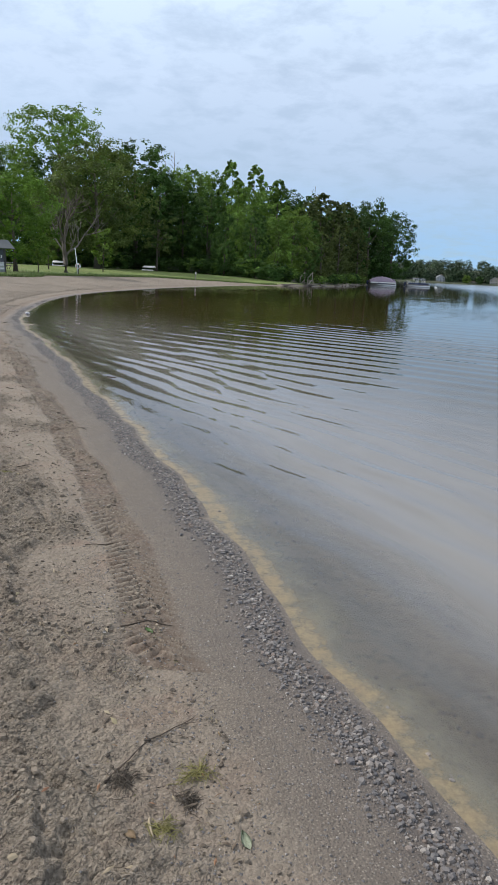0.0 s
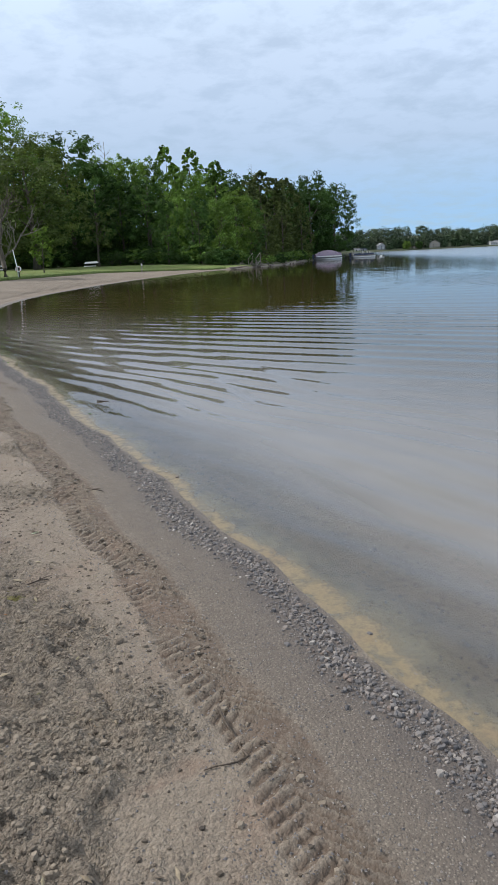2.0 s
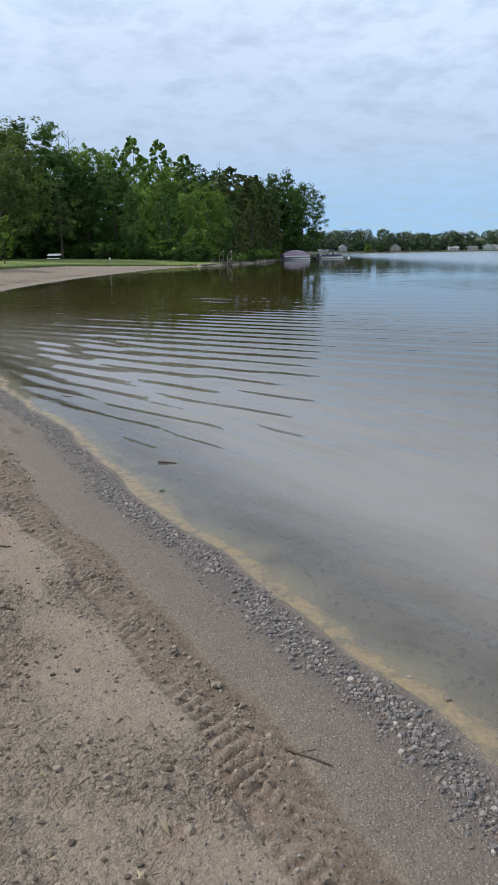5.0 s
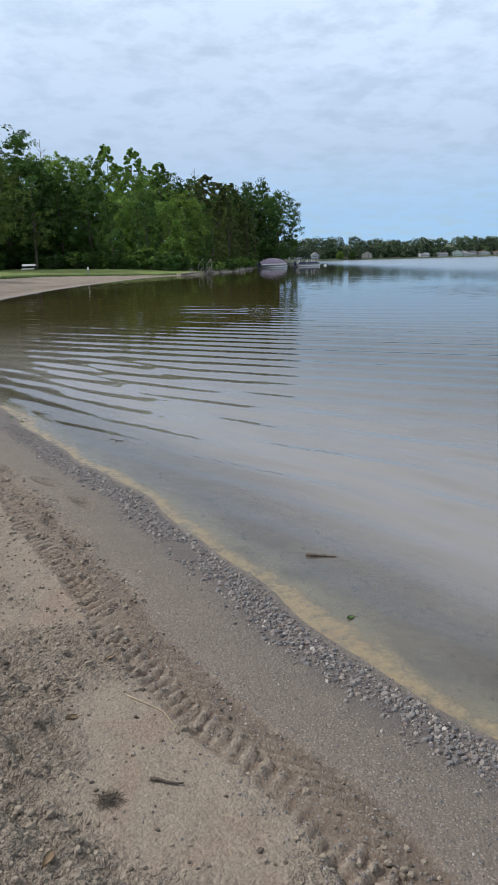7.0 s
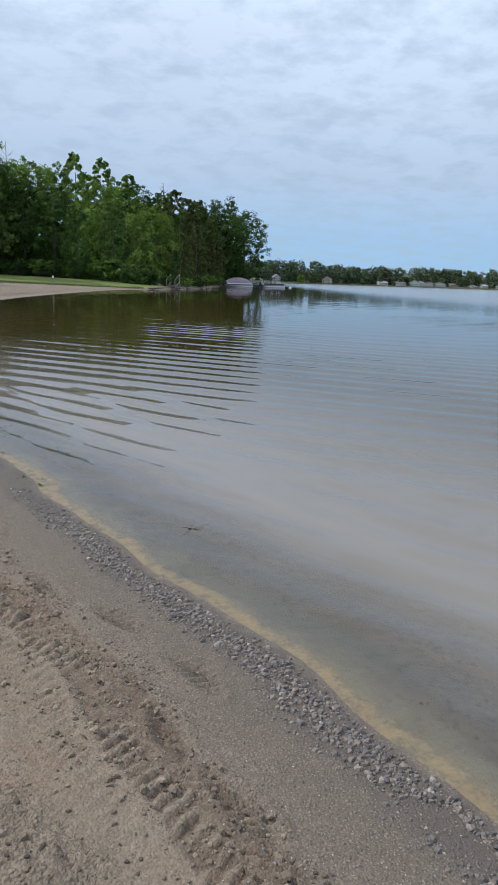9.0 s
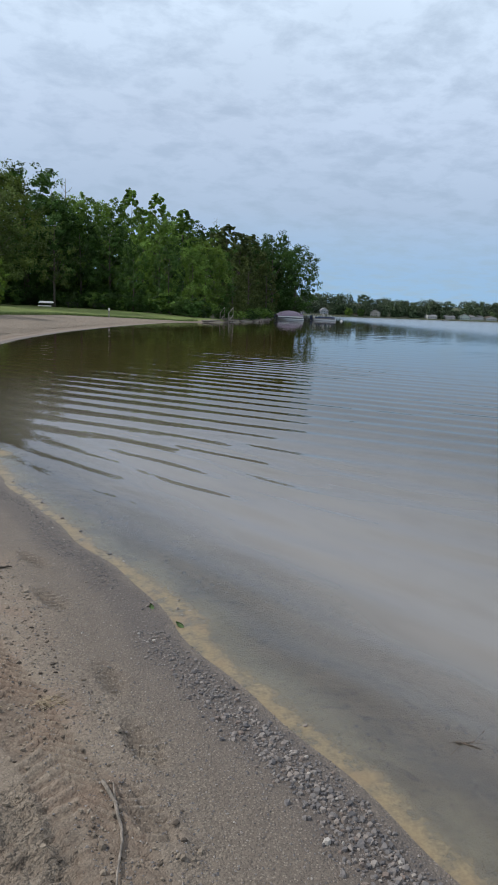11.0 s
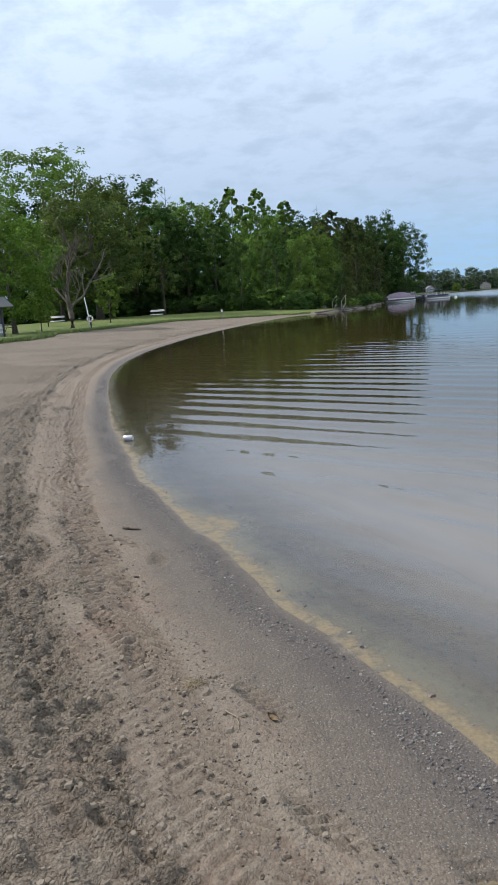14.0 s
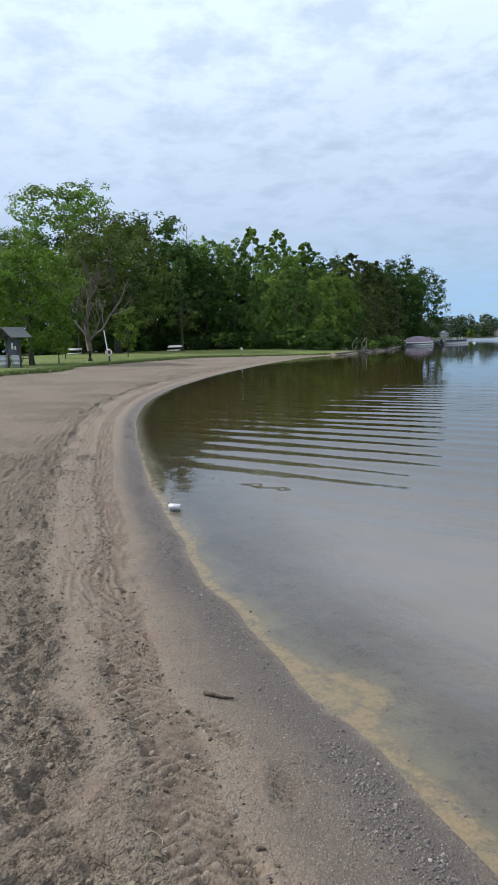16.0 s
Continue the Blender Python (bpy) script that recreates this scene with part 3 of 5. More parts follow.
build_ground()
build_water()


# ---- trees ----
def crown_mesh(name, seed, material, radius, height, lobes, leaves, size, shape="round", droop=0.0):
    """Leaves in sprays on many boughs that follow an uneven envelope, from z = 0 to height."""
    rs = np.random.RandomState(seed)
    sprays = 7
    each = leaves // sprays
    pts, outs, tone = [], [], []
    for k in range(lobes):
        u = (k + rs.rand()) / lobes
        if shape == "cone":
            rad, taper = radius * (1 - u) ** 0.75 * 0.95 + 0.12, 0.85 - 0.5 * u
        elif shape == "column":
            rad, taper = radius * math.sin(math.pi * (u * 0.80 + 0.17)) ** 0.85, 0.85 - 0.5 * u
        else:
            rad, taper = radius * math.sqrt(max(0.05, 1 - (2 * (u * 0.94 + 0.03) - 1) ** 2)), 1.0
        ang = 2.4 * k + rs.uniform(-0.6, 0.6)
        r = rad * rs.uniform(0.45, 1.06) ** 0.6
        c = np.array([r * math.cos(ang), r * math.sin(ang), u * height])
        s = radius * rs.uniform(0.22, 0.40) * taper
        way = c * np.array([1, 1, 0.0]) / (r + 0.1)
        bough = rs.rand()
        for _ in range(sprays):
            q = rs.normal(size=3) + 0.5 * way + np.array([0, 0, 0.35])
            q /= np.linalg.norm(q)
            far = rs.uniform(0.55, 0.95) if rs.rand() < 0.9 else rs.uniform(1.1, 1.5)
            mid = c + q * s * far * np.array([1, 1, 0.85])
            g = rs.normal(size=(each, 3))
            g /= np.linalg.norm(g, axis=1, keepdims=True)
            g *= rs.rand(each, 1) ** 0.45
            pts.append(mid + g * s * rs.uniform(0.32, 0.55) * np.array([1, 1, 0.7]))
            outs.append(0.7 * g + 0.8 * q + 0.35 * way)
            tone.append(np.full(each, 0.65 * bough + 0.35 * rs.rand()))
    p, o, tone = np.concatenate(pts), np.concatenate(outs), np.concatenate(tone)
    p[:, 2] -= droop * np.hypot(p[:, 0], p[:, 1])
    nrm = o + rs.normal(size=p.shape) * 0.55 + np.array([0, 0, 0.3])
    nrm /= np.linalg.norm(nrm, axis=1, keepdims=True)
    a = np.cross(nrm, rs.normal(size=p.shape))
    a /= np.linalg.norm(a, axis=1, keepdims=True)
    b = np.cross(nrm, a)
    s = size * rs.uniform(0.6, 1.3, (len(p), 1))
    bend = nrm * s * 0.25
    v = np.stack([p - a * s, p - b * s * 0.55 + bend, p + a * s, p + b * s * 0.55 + bend], 1).reshape(-1, 3)
    me = mesh_of(name, v, np.arange(len(v)).reshape(-1, 4), material)
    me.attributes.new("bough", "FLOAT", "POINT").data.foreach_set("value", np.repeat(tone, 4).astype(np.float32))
    return me


def trunk_mesh(name, seed, material, height, radius, limbs, spread, rise=0.35, bare=False):
    """A tapered, slightly bent trunk with limbs that fork once."""
    rs = np.random.RandomState(seed)
    bm = bmesh.new()
    line = [Vector((0.25 * math.sin(2.1 * t + seed) * t, 0.25 * math.sin(1.7 * t + 2 * seed) * t, height * t - 0.15)) for t in np.linspace(0, 1, 7)]
    tube(bm, line, [radius * (1.35 if i == 0 else 1) * (1 - 0.85 * i / 6) for i in range(7)], 8)
    for k in range(limbs):
        t = rise + (0.95 - rise) * (k + rs.rand()) / limbs
        i = min(5, int(t * 6))
        p = line[i].lerp(line[i + 1], t * 6 - i)
        ang = 2.4 * k + rs.uniform(-0.6, 0.6)
        ln = spread * (1.15 - t) * rs.uniform(0.8, 1.3) + 0.3
        up = rs.uniform(0.35, 1.0)
        way = Vector((math.cos(ang), math.sin(ang), up)).normalized()
        q = [p, p + way * ln * 0.5 + Vector((0, 0, 0.1 * ln)), p + way * ln + Vector((0, 0, 0.3 * ln))]
        r = radius * (1 - 0.8 * t) * 0.5
        tube(bm, q, [r, r * 0.65, r * 0.22], 5)
        for j in range(5 if bare else 2):
            f = rs.uniform(0.35, 0.95)
            s = q[0].lerp(q[2], f)
            w2 = (way + Vector(rs.uniform(-0.9, 0.9, 3)) + Vector((0, 0, 0.4))).normalized()
            e = s + w2 * ln * rs.uniform(0.25, 0.5)
            tube(bm, [s, s.lerp(e, 0.5) + Vector((0, 0, 0.03)), e], [r * 0.4, r * 0.28, r * 0.1], 4)
            if bare:
                for _ in range(5):
                    g = s.lerp(e, rs.uniform(0.3, 1))
                    h = g + (w2 + Vector(rs.uniform(-1, 1, 3))).normalized() * ln * rs.uniform(0.12, 0.28)
                    tube(bm, [g, h], [r * 0.16, r * 0.06], 3, False)
    me = bpy.data.meshes.new(name)
    bm.to_mesh(me)
    bm.free()
    me.materials.append(material)
    return me


def tree_kind(seed, leaf, radius, height, clear, lobes, leaves, size, shape="round", droop=0.0, trunk=0.28, limbs=9, bark=None):
    """Meshes of one kind of tree, as built at its own height."""
    return (trunk_mesh("trunk", seed, bark or M_BARK, height * 0.86, trunk, limbs, radius * 0.9),
            crown_mesh("crown", seed, leaf, radius, height - clear, lobes, leaves, size, shape, droop), clear, height)


def plant(kind, x, y, height, label, spin=0.0, wide=1.0, name="tree", group="trees of the wood", category="tree"):
    trunk, crown, clear, h0 = kind
    k = height / h0
    ob = thing(name, pose(x, y, ground_z(x, y) - 0.05, 0, 0, spin) @ Matrix.Diagonal((k * wide, k * wide, k, 1)), label, category, group)
    for nm, me in (("trunk", trunk), ("crown", crown)):
        if me is None:
            continue
        o = new(nm, me)
        o.parent = ob
        if nm == "crown":
            o.location.z = clear
    return ob


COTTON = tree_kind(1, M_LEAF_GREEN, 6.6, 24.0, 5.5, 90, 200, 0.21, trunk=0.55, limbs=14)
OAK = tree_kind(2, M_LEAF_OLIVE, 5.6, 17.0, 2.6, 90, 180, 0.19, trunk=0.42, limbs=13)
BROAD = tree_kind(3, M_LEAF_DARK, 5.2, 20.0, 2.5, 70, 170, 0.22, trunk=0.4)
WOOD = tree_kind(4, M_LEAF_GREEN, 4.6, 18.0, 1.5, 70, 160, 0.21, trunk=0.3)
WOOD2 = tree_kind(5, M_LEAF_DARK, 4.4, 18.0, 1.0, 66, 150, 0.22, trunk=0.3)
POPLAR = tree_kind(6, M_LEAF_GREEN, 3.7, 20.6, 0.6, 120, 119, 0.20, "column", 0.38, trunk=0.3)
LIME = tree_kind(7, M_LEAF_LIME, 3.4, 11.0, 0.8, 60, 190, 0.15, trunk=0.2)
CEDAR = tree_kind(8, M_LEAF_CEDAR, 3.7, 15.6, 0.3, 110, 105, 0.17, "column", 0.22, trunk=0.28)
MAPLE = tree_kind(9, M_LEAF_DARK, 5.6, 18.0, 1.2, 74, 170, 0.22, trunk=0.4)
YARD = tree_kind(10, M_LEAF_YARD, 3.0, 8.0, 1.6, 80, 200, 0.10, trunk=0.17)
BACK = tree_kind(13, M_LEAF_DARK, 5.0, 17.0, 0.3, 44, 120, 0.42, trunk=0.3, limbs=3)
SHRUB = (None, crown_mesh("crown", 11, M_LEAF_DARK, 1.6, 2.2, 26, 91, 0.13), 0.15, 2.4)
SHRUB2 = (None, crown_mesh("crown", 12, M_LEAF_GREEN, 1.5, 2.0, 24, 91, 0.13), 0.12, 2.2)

WOODS = [
    (COTTON, -34.0, 121, 24.2, 0, 1.22, "tall cottonwood with a broad green crown above the wood"),
    (COTTON, -45, 124, 19.0, 70, 0.9, "tall cottonwood with a broad green crown above the wood"),
    (OAK, -24.0, 105, 16.4, 0, 1.22, "olive-green budding oak at the lawn's edge"),
    (OAK, -29.5, 107, 12.5, 120, 1.0, "olive-green budding oak at the lawn's edge"),
    (BROAD, -22.4, 129, 20.6, 0, 1.25, "rounded dark green broadleaf tree in the wood"),
    (BROAD, -28.5, 131, 19.5, 130, 1.0, "rounded dark green broadleaf tree in the wood"),
    (WOOD2, -17.5, 124, 15.8, 30, 1.0, "dark green leafy tree in the dense wood"),
    (WOOD, -17.0, 136, 18.2, 0, 1.0, "green leafy tree in the dense wood"),
    (WOOD, -12.9, 140, 18.6, 80, 1.05, "green leafy tree in the dense wood"),
    (WOOD2, -13.5, 126, 13.8, 200, 1.0, "dark green leafy tree in the dense wood"),
    (WOOD, -9.2, 133, 17.2, 160, 1.0, "green leafy tree in the dense wood"),
    (WOOD2, -8.6, 120, 12.6, 290, 1.0, "dark green leafy tree in the dense wood"),
    (POPLAR, -5.7, 137, 20.8, 0, 1.0, "tall slender poplar rising above the wood"),
    (POPLAR, -1.0, 138, 20.4, 100, 1.1, "tall slender poplar rising above the wood"),
    (POPLAR, 3.3, 132, 17.3, 220, 1.25, "tall slender poplar rising above the wood"),
    (POPLAR, -3.6, 118, 15.2, 50, 1.2, "tall slender poplar rising above the wood"),
    (WOOD, -1.2, 112, 12.8, 10, 0.9, "green leafy tree near the water's edge"),
    (WOOD2, -4.9, 104, 8.6, 110, 0.8, "dark green leafy tree near the water's edge"),
    (WOOD2, -0.3, 101, 8.6, 300, 0.8, "dark green leafy tree near the water's edge"),
    (LIME, 5.4, 112, 10.2, 0, 0.95, "small yellow-green tree leaning over the bank"),
    (WOOD, 3.0, 105, 8.8, 210, 0.9, "green leafy tree near the water's edge"),
    (WOOD2, 8.2, 118, 9.6, 140, 0.9, "dark green leafy tree near the water's edge"),
    (CEDAR, 12.4, 143, 16.6, 0, 1.25, "brown-green cedar on the lake bank"),
    (CEDAR, 9.0, 133, 14.0, 90, 1.2, "brown-green cedar on the lake bank"),
    (CEDAR, 15.3, 145, 15.6, 200, 1.25, "brown-green cedar on the lake bank"),
    (CEDAR, 18.0, 150, 16.0, 40, 1.25, "brown-green cedar on the lake bank"),
    (CEDAR, 20.4, 143, 10.8, 310, 0.9, "slim brown-green cedar over the water"),
    (CEDAR, 11.5, 126, 9.4, 250, 1.1, "brown-green cedar on the lake bank"),
    (CEDAR, 15.5, 135, 10.2, 20, 1.1, "brown-green cedar on the lake bank"),
    (MAPLE, 26.0, 166, 17.6, 0, 0.95, "dark green maple at the end of the point"),
    (MAPLE, 33.0, 173, 16.4, 90, 0.95, "dark green maple at the end of the point"),
    (MAPLE, 29.5, 178, 15.8, 200, 1.0, "dark green maple at the end of the point"),
    (MAPLE, 20.5, 170, 16.5, 300, 0.9, "dark green maple at the end of the point"),
    (WOOD2, -36, 120, 17.0, 20, 1.1, "dark green leafy tree in the dense wood"),
    (WOOD2, -31, 126, 17.5, 120, 1.1, "dark green leafy tree in the dense wood"),
    (WOOD2, -48, 122, 18.0, 220, 1.2, "dark green leafy tree in the dense wood"),
    (WOOD, -55, 118, 18.0, 20, 1.2, "green leafy tree in the dense wood"),
    (WOOD2, 3.0, 145, 17.0, 250, 1.1, "dark green leafy tree in the dense wood"),
    (WOOD2, 9.5, 152, 16.5, 70, 1.1, "dark green leafy tree in the dense wood"),
    (WOOD2, -22, 138, 17.6, 10, 1.1, "dark green leafy tree in the dense wood"),
]
for kind, x, y, h, spin, wide, label in WOODS:
    plant(kind, x, y, h, label, spin, wide)
rs = np.random.RandomState(21)
for k in range(22):
    x = -62 + 4.4 * k
    y = float(np.interp(x, [-62, -25, 0, 15, 32], [136, 146, 152, 162, 186])) + rs.uniform(-4, 4)
    plant(BACK, x, y, rs.uniform(12.5, 15.5), "dark leafy tree deep in the wood", rs.uniform(0, 360), 1.15)
for k in range(26):
    x = -36 + 1.62 * k
    y = float(np.interp(x, [-36, -20, -6, 0, 6, 14], [112, 124, 110, 98, 102, 116])) + rs.uniform(-1.5, 2.5)
    plant((SHRUB, SHRUB2)[k % 3 == 1], x, y, rs.uniform(1.6, 2.6), "dense leafy shrub in the undergrowth of the wood", rs.uniform(0, 360), 1.3, "shrub", "undergrowth", "shrub")
plant(YARD, -23.2, 67, 8.6, "bright green young maple on the lawn", 0, 1.15, group="lawn trees")
for k in range(16):
    y = 99 + 5.4 * k
    x = float(shore_x(y)) - rs.uniform(0.5, 1.6)
    plant((SHRUB, SHRUB2)[k % 2], x, y, rs.uniform(1.0, 1.8), "leafy shrub overhanging the lake bank", rs.uniform(0, 360), 1.4, "shrub", "bank shrubs", "shrub")

SAPLING = tree_kind(31, M_LEAF_LIME, 1.25, 5.3, 1.1, 22, 90, 0.13, trunk=0.07, limbs=7)
SPARSE = tree_kind(32, M_LEAF_OLIVE, 3.2, 10.0, 3.2, 16, 70, 0.20, trunk=0.22, limbs=10)
REDBUD = tree_kind(33, M_LEAF_LIME, 1.3, 2.7, 1.0, 16, 70, 0.10, trunk=0.06, limbs=6)
plant(SAPLING, -20.3, 92, 5.5, "slender yellow-green sapling on the lawn", group="lawn trees")
plant(SPARSE, -16.2, 112.5, 9.4, "thinly leaved young tree on the lawn", group="lawn trees")
plant(REDBUD, -22.0, 70, 2.8, "small light green sapling on the lawn", group="lawn trees")
plant(SAPLING, -27.5, 92, 5.0, "slender yellow-green sapling on the lawn", 90, 1.2, group="lawn trees")



def bare_branches(bm, p, way, ln, r, depth, rng):
    """A crooked limb that forks again and again."""
    mid = p + way * ln * 0.5 + Vector(rng.uniform(-0.08, 0.08, 3)) * ln
    end = p + way * ln + Vector((0, 0, 0.12 * ln))
    tube(bm, [p, mid, end], [r, r * 0.8, r * 0.55], 6 if depth > 1 else 4, False)
    if depth == 0:
        return
    for _ in range(3 if depth > 1 else 4):
        w = (way + Vector(rng.uniform(-0.85, 0.85, 3)) + Vector((0, 0, 0.15))).normalized()
        bare_branches(bm, mid.lerp(end, rng.uniform(0.1, 1.0)), w, ln * rng.uniform(0.5, 0.75), r * 0.5, depth - 1, rng)


dead = thing("dead_tree", pose(-20.7, 75.5, ground_z(-20.7, 75.5) - 0.05), "bare grey dead tree with broken pale limbs on the lawn", "tree")
rng = np.random.RandomState(45)
bm = bmesh.new()
tube(bm, [(0, 0, -0.1), (0.02, 0, 1.0), (-0.1, 0, 2.2), (-0.2, 0.05, 3.4)], [0.34, 0.25, 0.22, 0.17], 9)
part("trunk", bm, M_BARK, dead)
for ang, up, z, ln, rad, mat in ((0.2, 0.9, 2.0, 3.0, 0.12, M_BARK_DEAD), (3.0, 1.5, 2.6, 3.4, 0.13, M_BARK), (1.6, 2.2, 3.3, 3.2, 0.13, M_BARK), (4.4, 1.8, 3.0, 3.0, 0.11, M_BARK),
                              (5.6, 1.0, 1.6, 2.4, 0.08, M_BARK_DEAD), (2.5, 0.8, 2.2, 2.6, 0.09, M_BARK_DEAD), (0.9, 3.0, 3.3, 3.4, 0.12, M_BARK)):
    bm = bmesh.new()
    bare_branches(bm, Vector((-0.08 * z / 2, 0, z)), Vector((math.cos(ang), math.sin(ang) * 0.8, up)).normalized(), ln, rad, 3, rng)
    part("limb", bm, mat, dead, "pale barkless limb" if mat is M_BARK_DEAD else "")

# bare treetops standing above the wood
bare_me = trunk_mesh("trunk", 44, M_BARK_DEAD, 21.5, 0.22, 16, 3.0, 0.55, True)
for x, y, h in ((-18.6, 152, 1.16), (-21.0, 156, 1.10), (12.0, 160, 0.95)):
    t = thing("dead_tree", pose(x, y, 0.6) @ Matrix.Diagonal((h, h, h, 1)), "bare leafless tree standing behind the wood", "tree", "bare trees")
    o = new("trunk", bare_me); o.parent = t

# ---- lawn furniture ----
M_WOOD_DARK = plain("dark_stained_wood", (0.035, 0.032, 0.032), 0.7, vary=0.3, scale=5, bump=0.3)
M_WOOD_GREY = plain("weathered_wood", (0.24, 0.215, 0.185), 0.85, vary=0.3, scale=5, bump=0.4)
M_SHINGLE = plain("grey_shingles", (0.115, 0.12, 0.125), 0.9, vary=0.3, scale=8, bump=0.5)
M_WHITE = plain("white_paint", (0.78, 0.78, 0.76), 0.5, vary=0.12, scale=4)
M_GALV = plain("galvanised_steel", (0.42, 0.43, 0.44), 0.45, 0.6, vary=0.2, scale=7)
M_ORANGE = plain("orange_band", (0.55, 0.10, 0.03), 0.5)
M_PAPER = plain("notice_paper", (0.70, 0.70, 0.68), 0.7, vary=0.15, scale=20)
M_BLUE_DARK = plain("dark_blue_paint", (0.03, 0.035, 0.055), 0.5)


def notice_kiosk(x, y, spin):
    ob = thing("notice_kiosk", pose(x, y, ground_z(x, y), 0, 0, spin), "dark wooden notice kiosk with a grey shingled gable roof", "kiosk")
    for sx in (-0.62, 0.62):
        bm = bmesh.new(); box(bm, sx - 0.07, sx + 0.07, -0.07, 0.07, -0.3, 2.25, 0.01)
        part("post", bm, M_WOOD_DARK, ob)
    bm = bmesh.new(); box(bm, -0.55, 0.55, -0.05, 0.05, 0.85, 1.95, 0.01)
    board = part("notice_board", bm, M_BLUE_DARK, ob, "dark board with pale notices")
    for nx, nz, w, h in ((-0.02, 1.5, 0.10, 0.22), (0.28, 1.35, 0.08, 0.12)):
        bm = bmesh.new(); box(bm, nx - w, nx + w, -0.058, -0.054, nz - h, nz + h)
        part("notice", bm, M_PAPER, board)
    for side in (-1, 1):
        bm = bmesh.new()
        box(bm, -0.02, 1.18, -0.85, 0.85, -0.03, 0.03, 0.008, Matrix.Translation((0, 0, 2.72)) @ Matrix.Rotation(radians(36 if side > 0 else 144), 4, "Y"))
        slope = part("roof_slope", bm, M_SHINGLE, ob, "grey shingled roof slope")
        for k in range(6):
            bm = bmesh.new()
            u = 0.04 + k * 0.19
            box(bm, u, u + 0.2, -0.86, 0.86, 0.034 if side > 0 else -0.052, 0.052 if side > 0 else -0.034, 0, Matrix.Translation((0, 0, 2.72)) @ Matrix.Rotation(radians(36 if side > 0 else 144), 4, "Y") @ Matrix.Rotation(radians(2.5 * side), 4, "Y"))
            part("shingle_course", bm, M_SHINGLE, slope)
    bm = bmesh.new()
    a = [bm.verts.new((v, w, z)) for w in (-0.62, -0.58) for v, z in ((-0.72, 2.18), (0.72, 2.18), (0, 2.66))]
    bm.faces.new(a[:3]); bm.faces.new(a[3:][::-1])
    for i in range(3):
        bm.faces.new((a[i], a[i + 3], a[(i + 1) % 3 + 3], a[(i + 1) % 3]))
    part("gable", bm, M_WOOD_DARK, ob)
    bm = bmesh.new(); box(bm, -0.72, 0.72, -0.08, 0.08, 2.08, 2.2, 0.01)
    part("beam", bm, M_WOOD_DARK, ob)


def litter_barrel(x, y):
    ob = thing("litter_barrel", pose(x, y, ground_z(x, y)), "dented grey steel litter barrel beside the kiosk", "bin", "litter barrels")
    bm = bmesh.new()
    prof = [(0.0, 0.26), (0.05, 0.285), (0.28, 0.285), (0.30, 0.30), (0.32, 0.285), (0.58, 0.285), (0.60, 0.30), (0.62, 0.285), (0.86, 0.285), (0.90, 0.30), (0.90, 0.27), (0.55, 0.265)]
    rings = [[bm.verts.new((r * math.cos(a), r * math.sin(a), z)) for a in np.linspace(0, 2 * math.pi, 24, endpoint=False)] for z, r in prof]
    for r0, r1 in zip(rings, rings[1:]):
        for k in range(24):
            bm.faces.new((r0[k], r0[(k + 1) % 24], r1[(k + 1) % 24], r1[k])).smooth = True
    bm.faces.new(rings[0][::-1]); bm.faces.new(rings[-1])
    part("drum", bm, M_GALV, ob)
    bm = bmesh.new(); tube(bm, [(0.34, 0, -0.2), (0.34, 0, 1.05)], [0.03, 0.03], 8)
    part("stake", bm, M_WOOD_DARK, ob)


def picnic_table(x, y, spin, top_mat, label):
    ob = thing("picnic_table", pose(x, y, ground_z(x, y), 0, 0, spin), label, "picnic table", "picnic tables")
    for k in range(5):
        bm = bmesh.new(); box(bm, -0.92, 0.92, -0.37 + 0.15 * k, -0.235 + 0.15 * k, 0.72, 0.76, 0.006)
        part("table_plank", bm, top_mat, ob)
    for s in (-1, 1):
        for k in range(2):
            bm = bmesh.new(); box(bm, -0.92, 0.92, s * 0.72 - 0.14 + 0.145 * k, s * 0.72 - 0.005 + 0.145 * k, 0.43, 0.47, 0.006)
            part("bench_plank", bm, top_mat, ob)
        for e in (-0.65, 0.65):
            bm = bmesh.new(); tube(bm, [(e, s * 0.68, 0.0), (e, s * 0.22, 0.72)], [0.035, 0.035], 6)
            part("leg", bm, M_WOOD_DARK, ob)
    for e in (-0.65, 0.65):
        bm = bmesh.new(); box(bm, e - 0.03, e + 0.03, -0.8, 0.8, 0.37, 0.43)
        part("bench_bearer", bm, M_WOOD_DARK, ob)
    return ob


def life_ring_station(x, y):
    ob = thing("life_ring_station", pose(x, y, ground_z(x, y)), "leaning white pole with a white life ring at the lawn's edge", "life ring")
    bm = bmesh.new(); tube(bm, [(0.05, 0, -0.2), (0.03, 0, 0.9), (-0.16, 0.02, 2.55)], [0.05, 0.045, 0.035], 9)
    part("pole", bm, M_WHITE, ob)
    bm = bmesh.new(); tube(bm, [(0.13, 0.02, -0.2), (0.13, 0.02, 1.15)], [0.06, 0.06], 8)
    part("post", bm, M_WOOD_DARK, ob)
    bm = bmesh.new()
    ring = [(0.13 + 0.21 * math.cos(a), -0.12, 0.86 + 0.21 * math.sin(a)) for a in np.linspace(0, 2 * math.pi, 25)]
    tube(bm, ring, [0.065] * 25, 10, False)
    ring_ob = part("life_ring", bm, M_WHITE, ob, "white ring buoy")
    for a in (0.8, 2.4, 3.9, 5.5):
        bm = bmesh.new()
        tube(bm, [(0.13 + 0.21 * math.cos(a + e), -0.12, 0.86 + 0.21 * math.sin(a + e)) for e in (-0.14, 0, 0.14)], [0.069] * 3, 10)
        part("band", bm, M_ORANGE, ring_ob, "orange band")


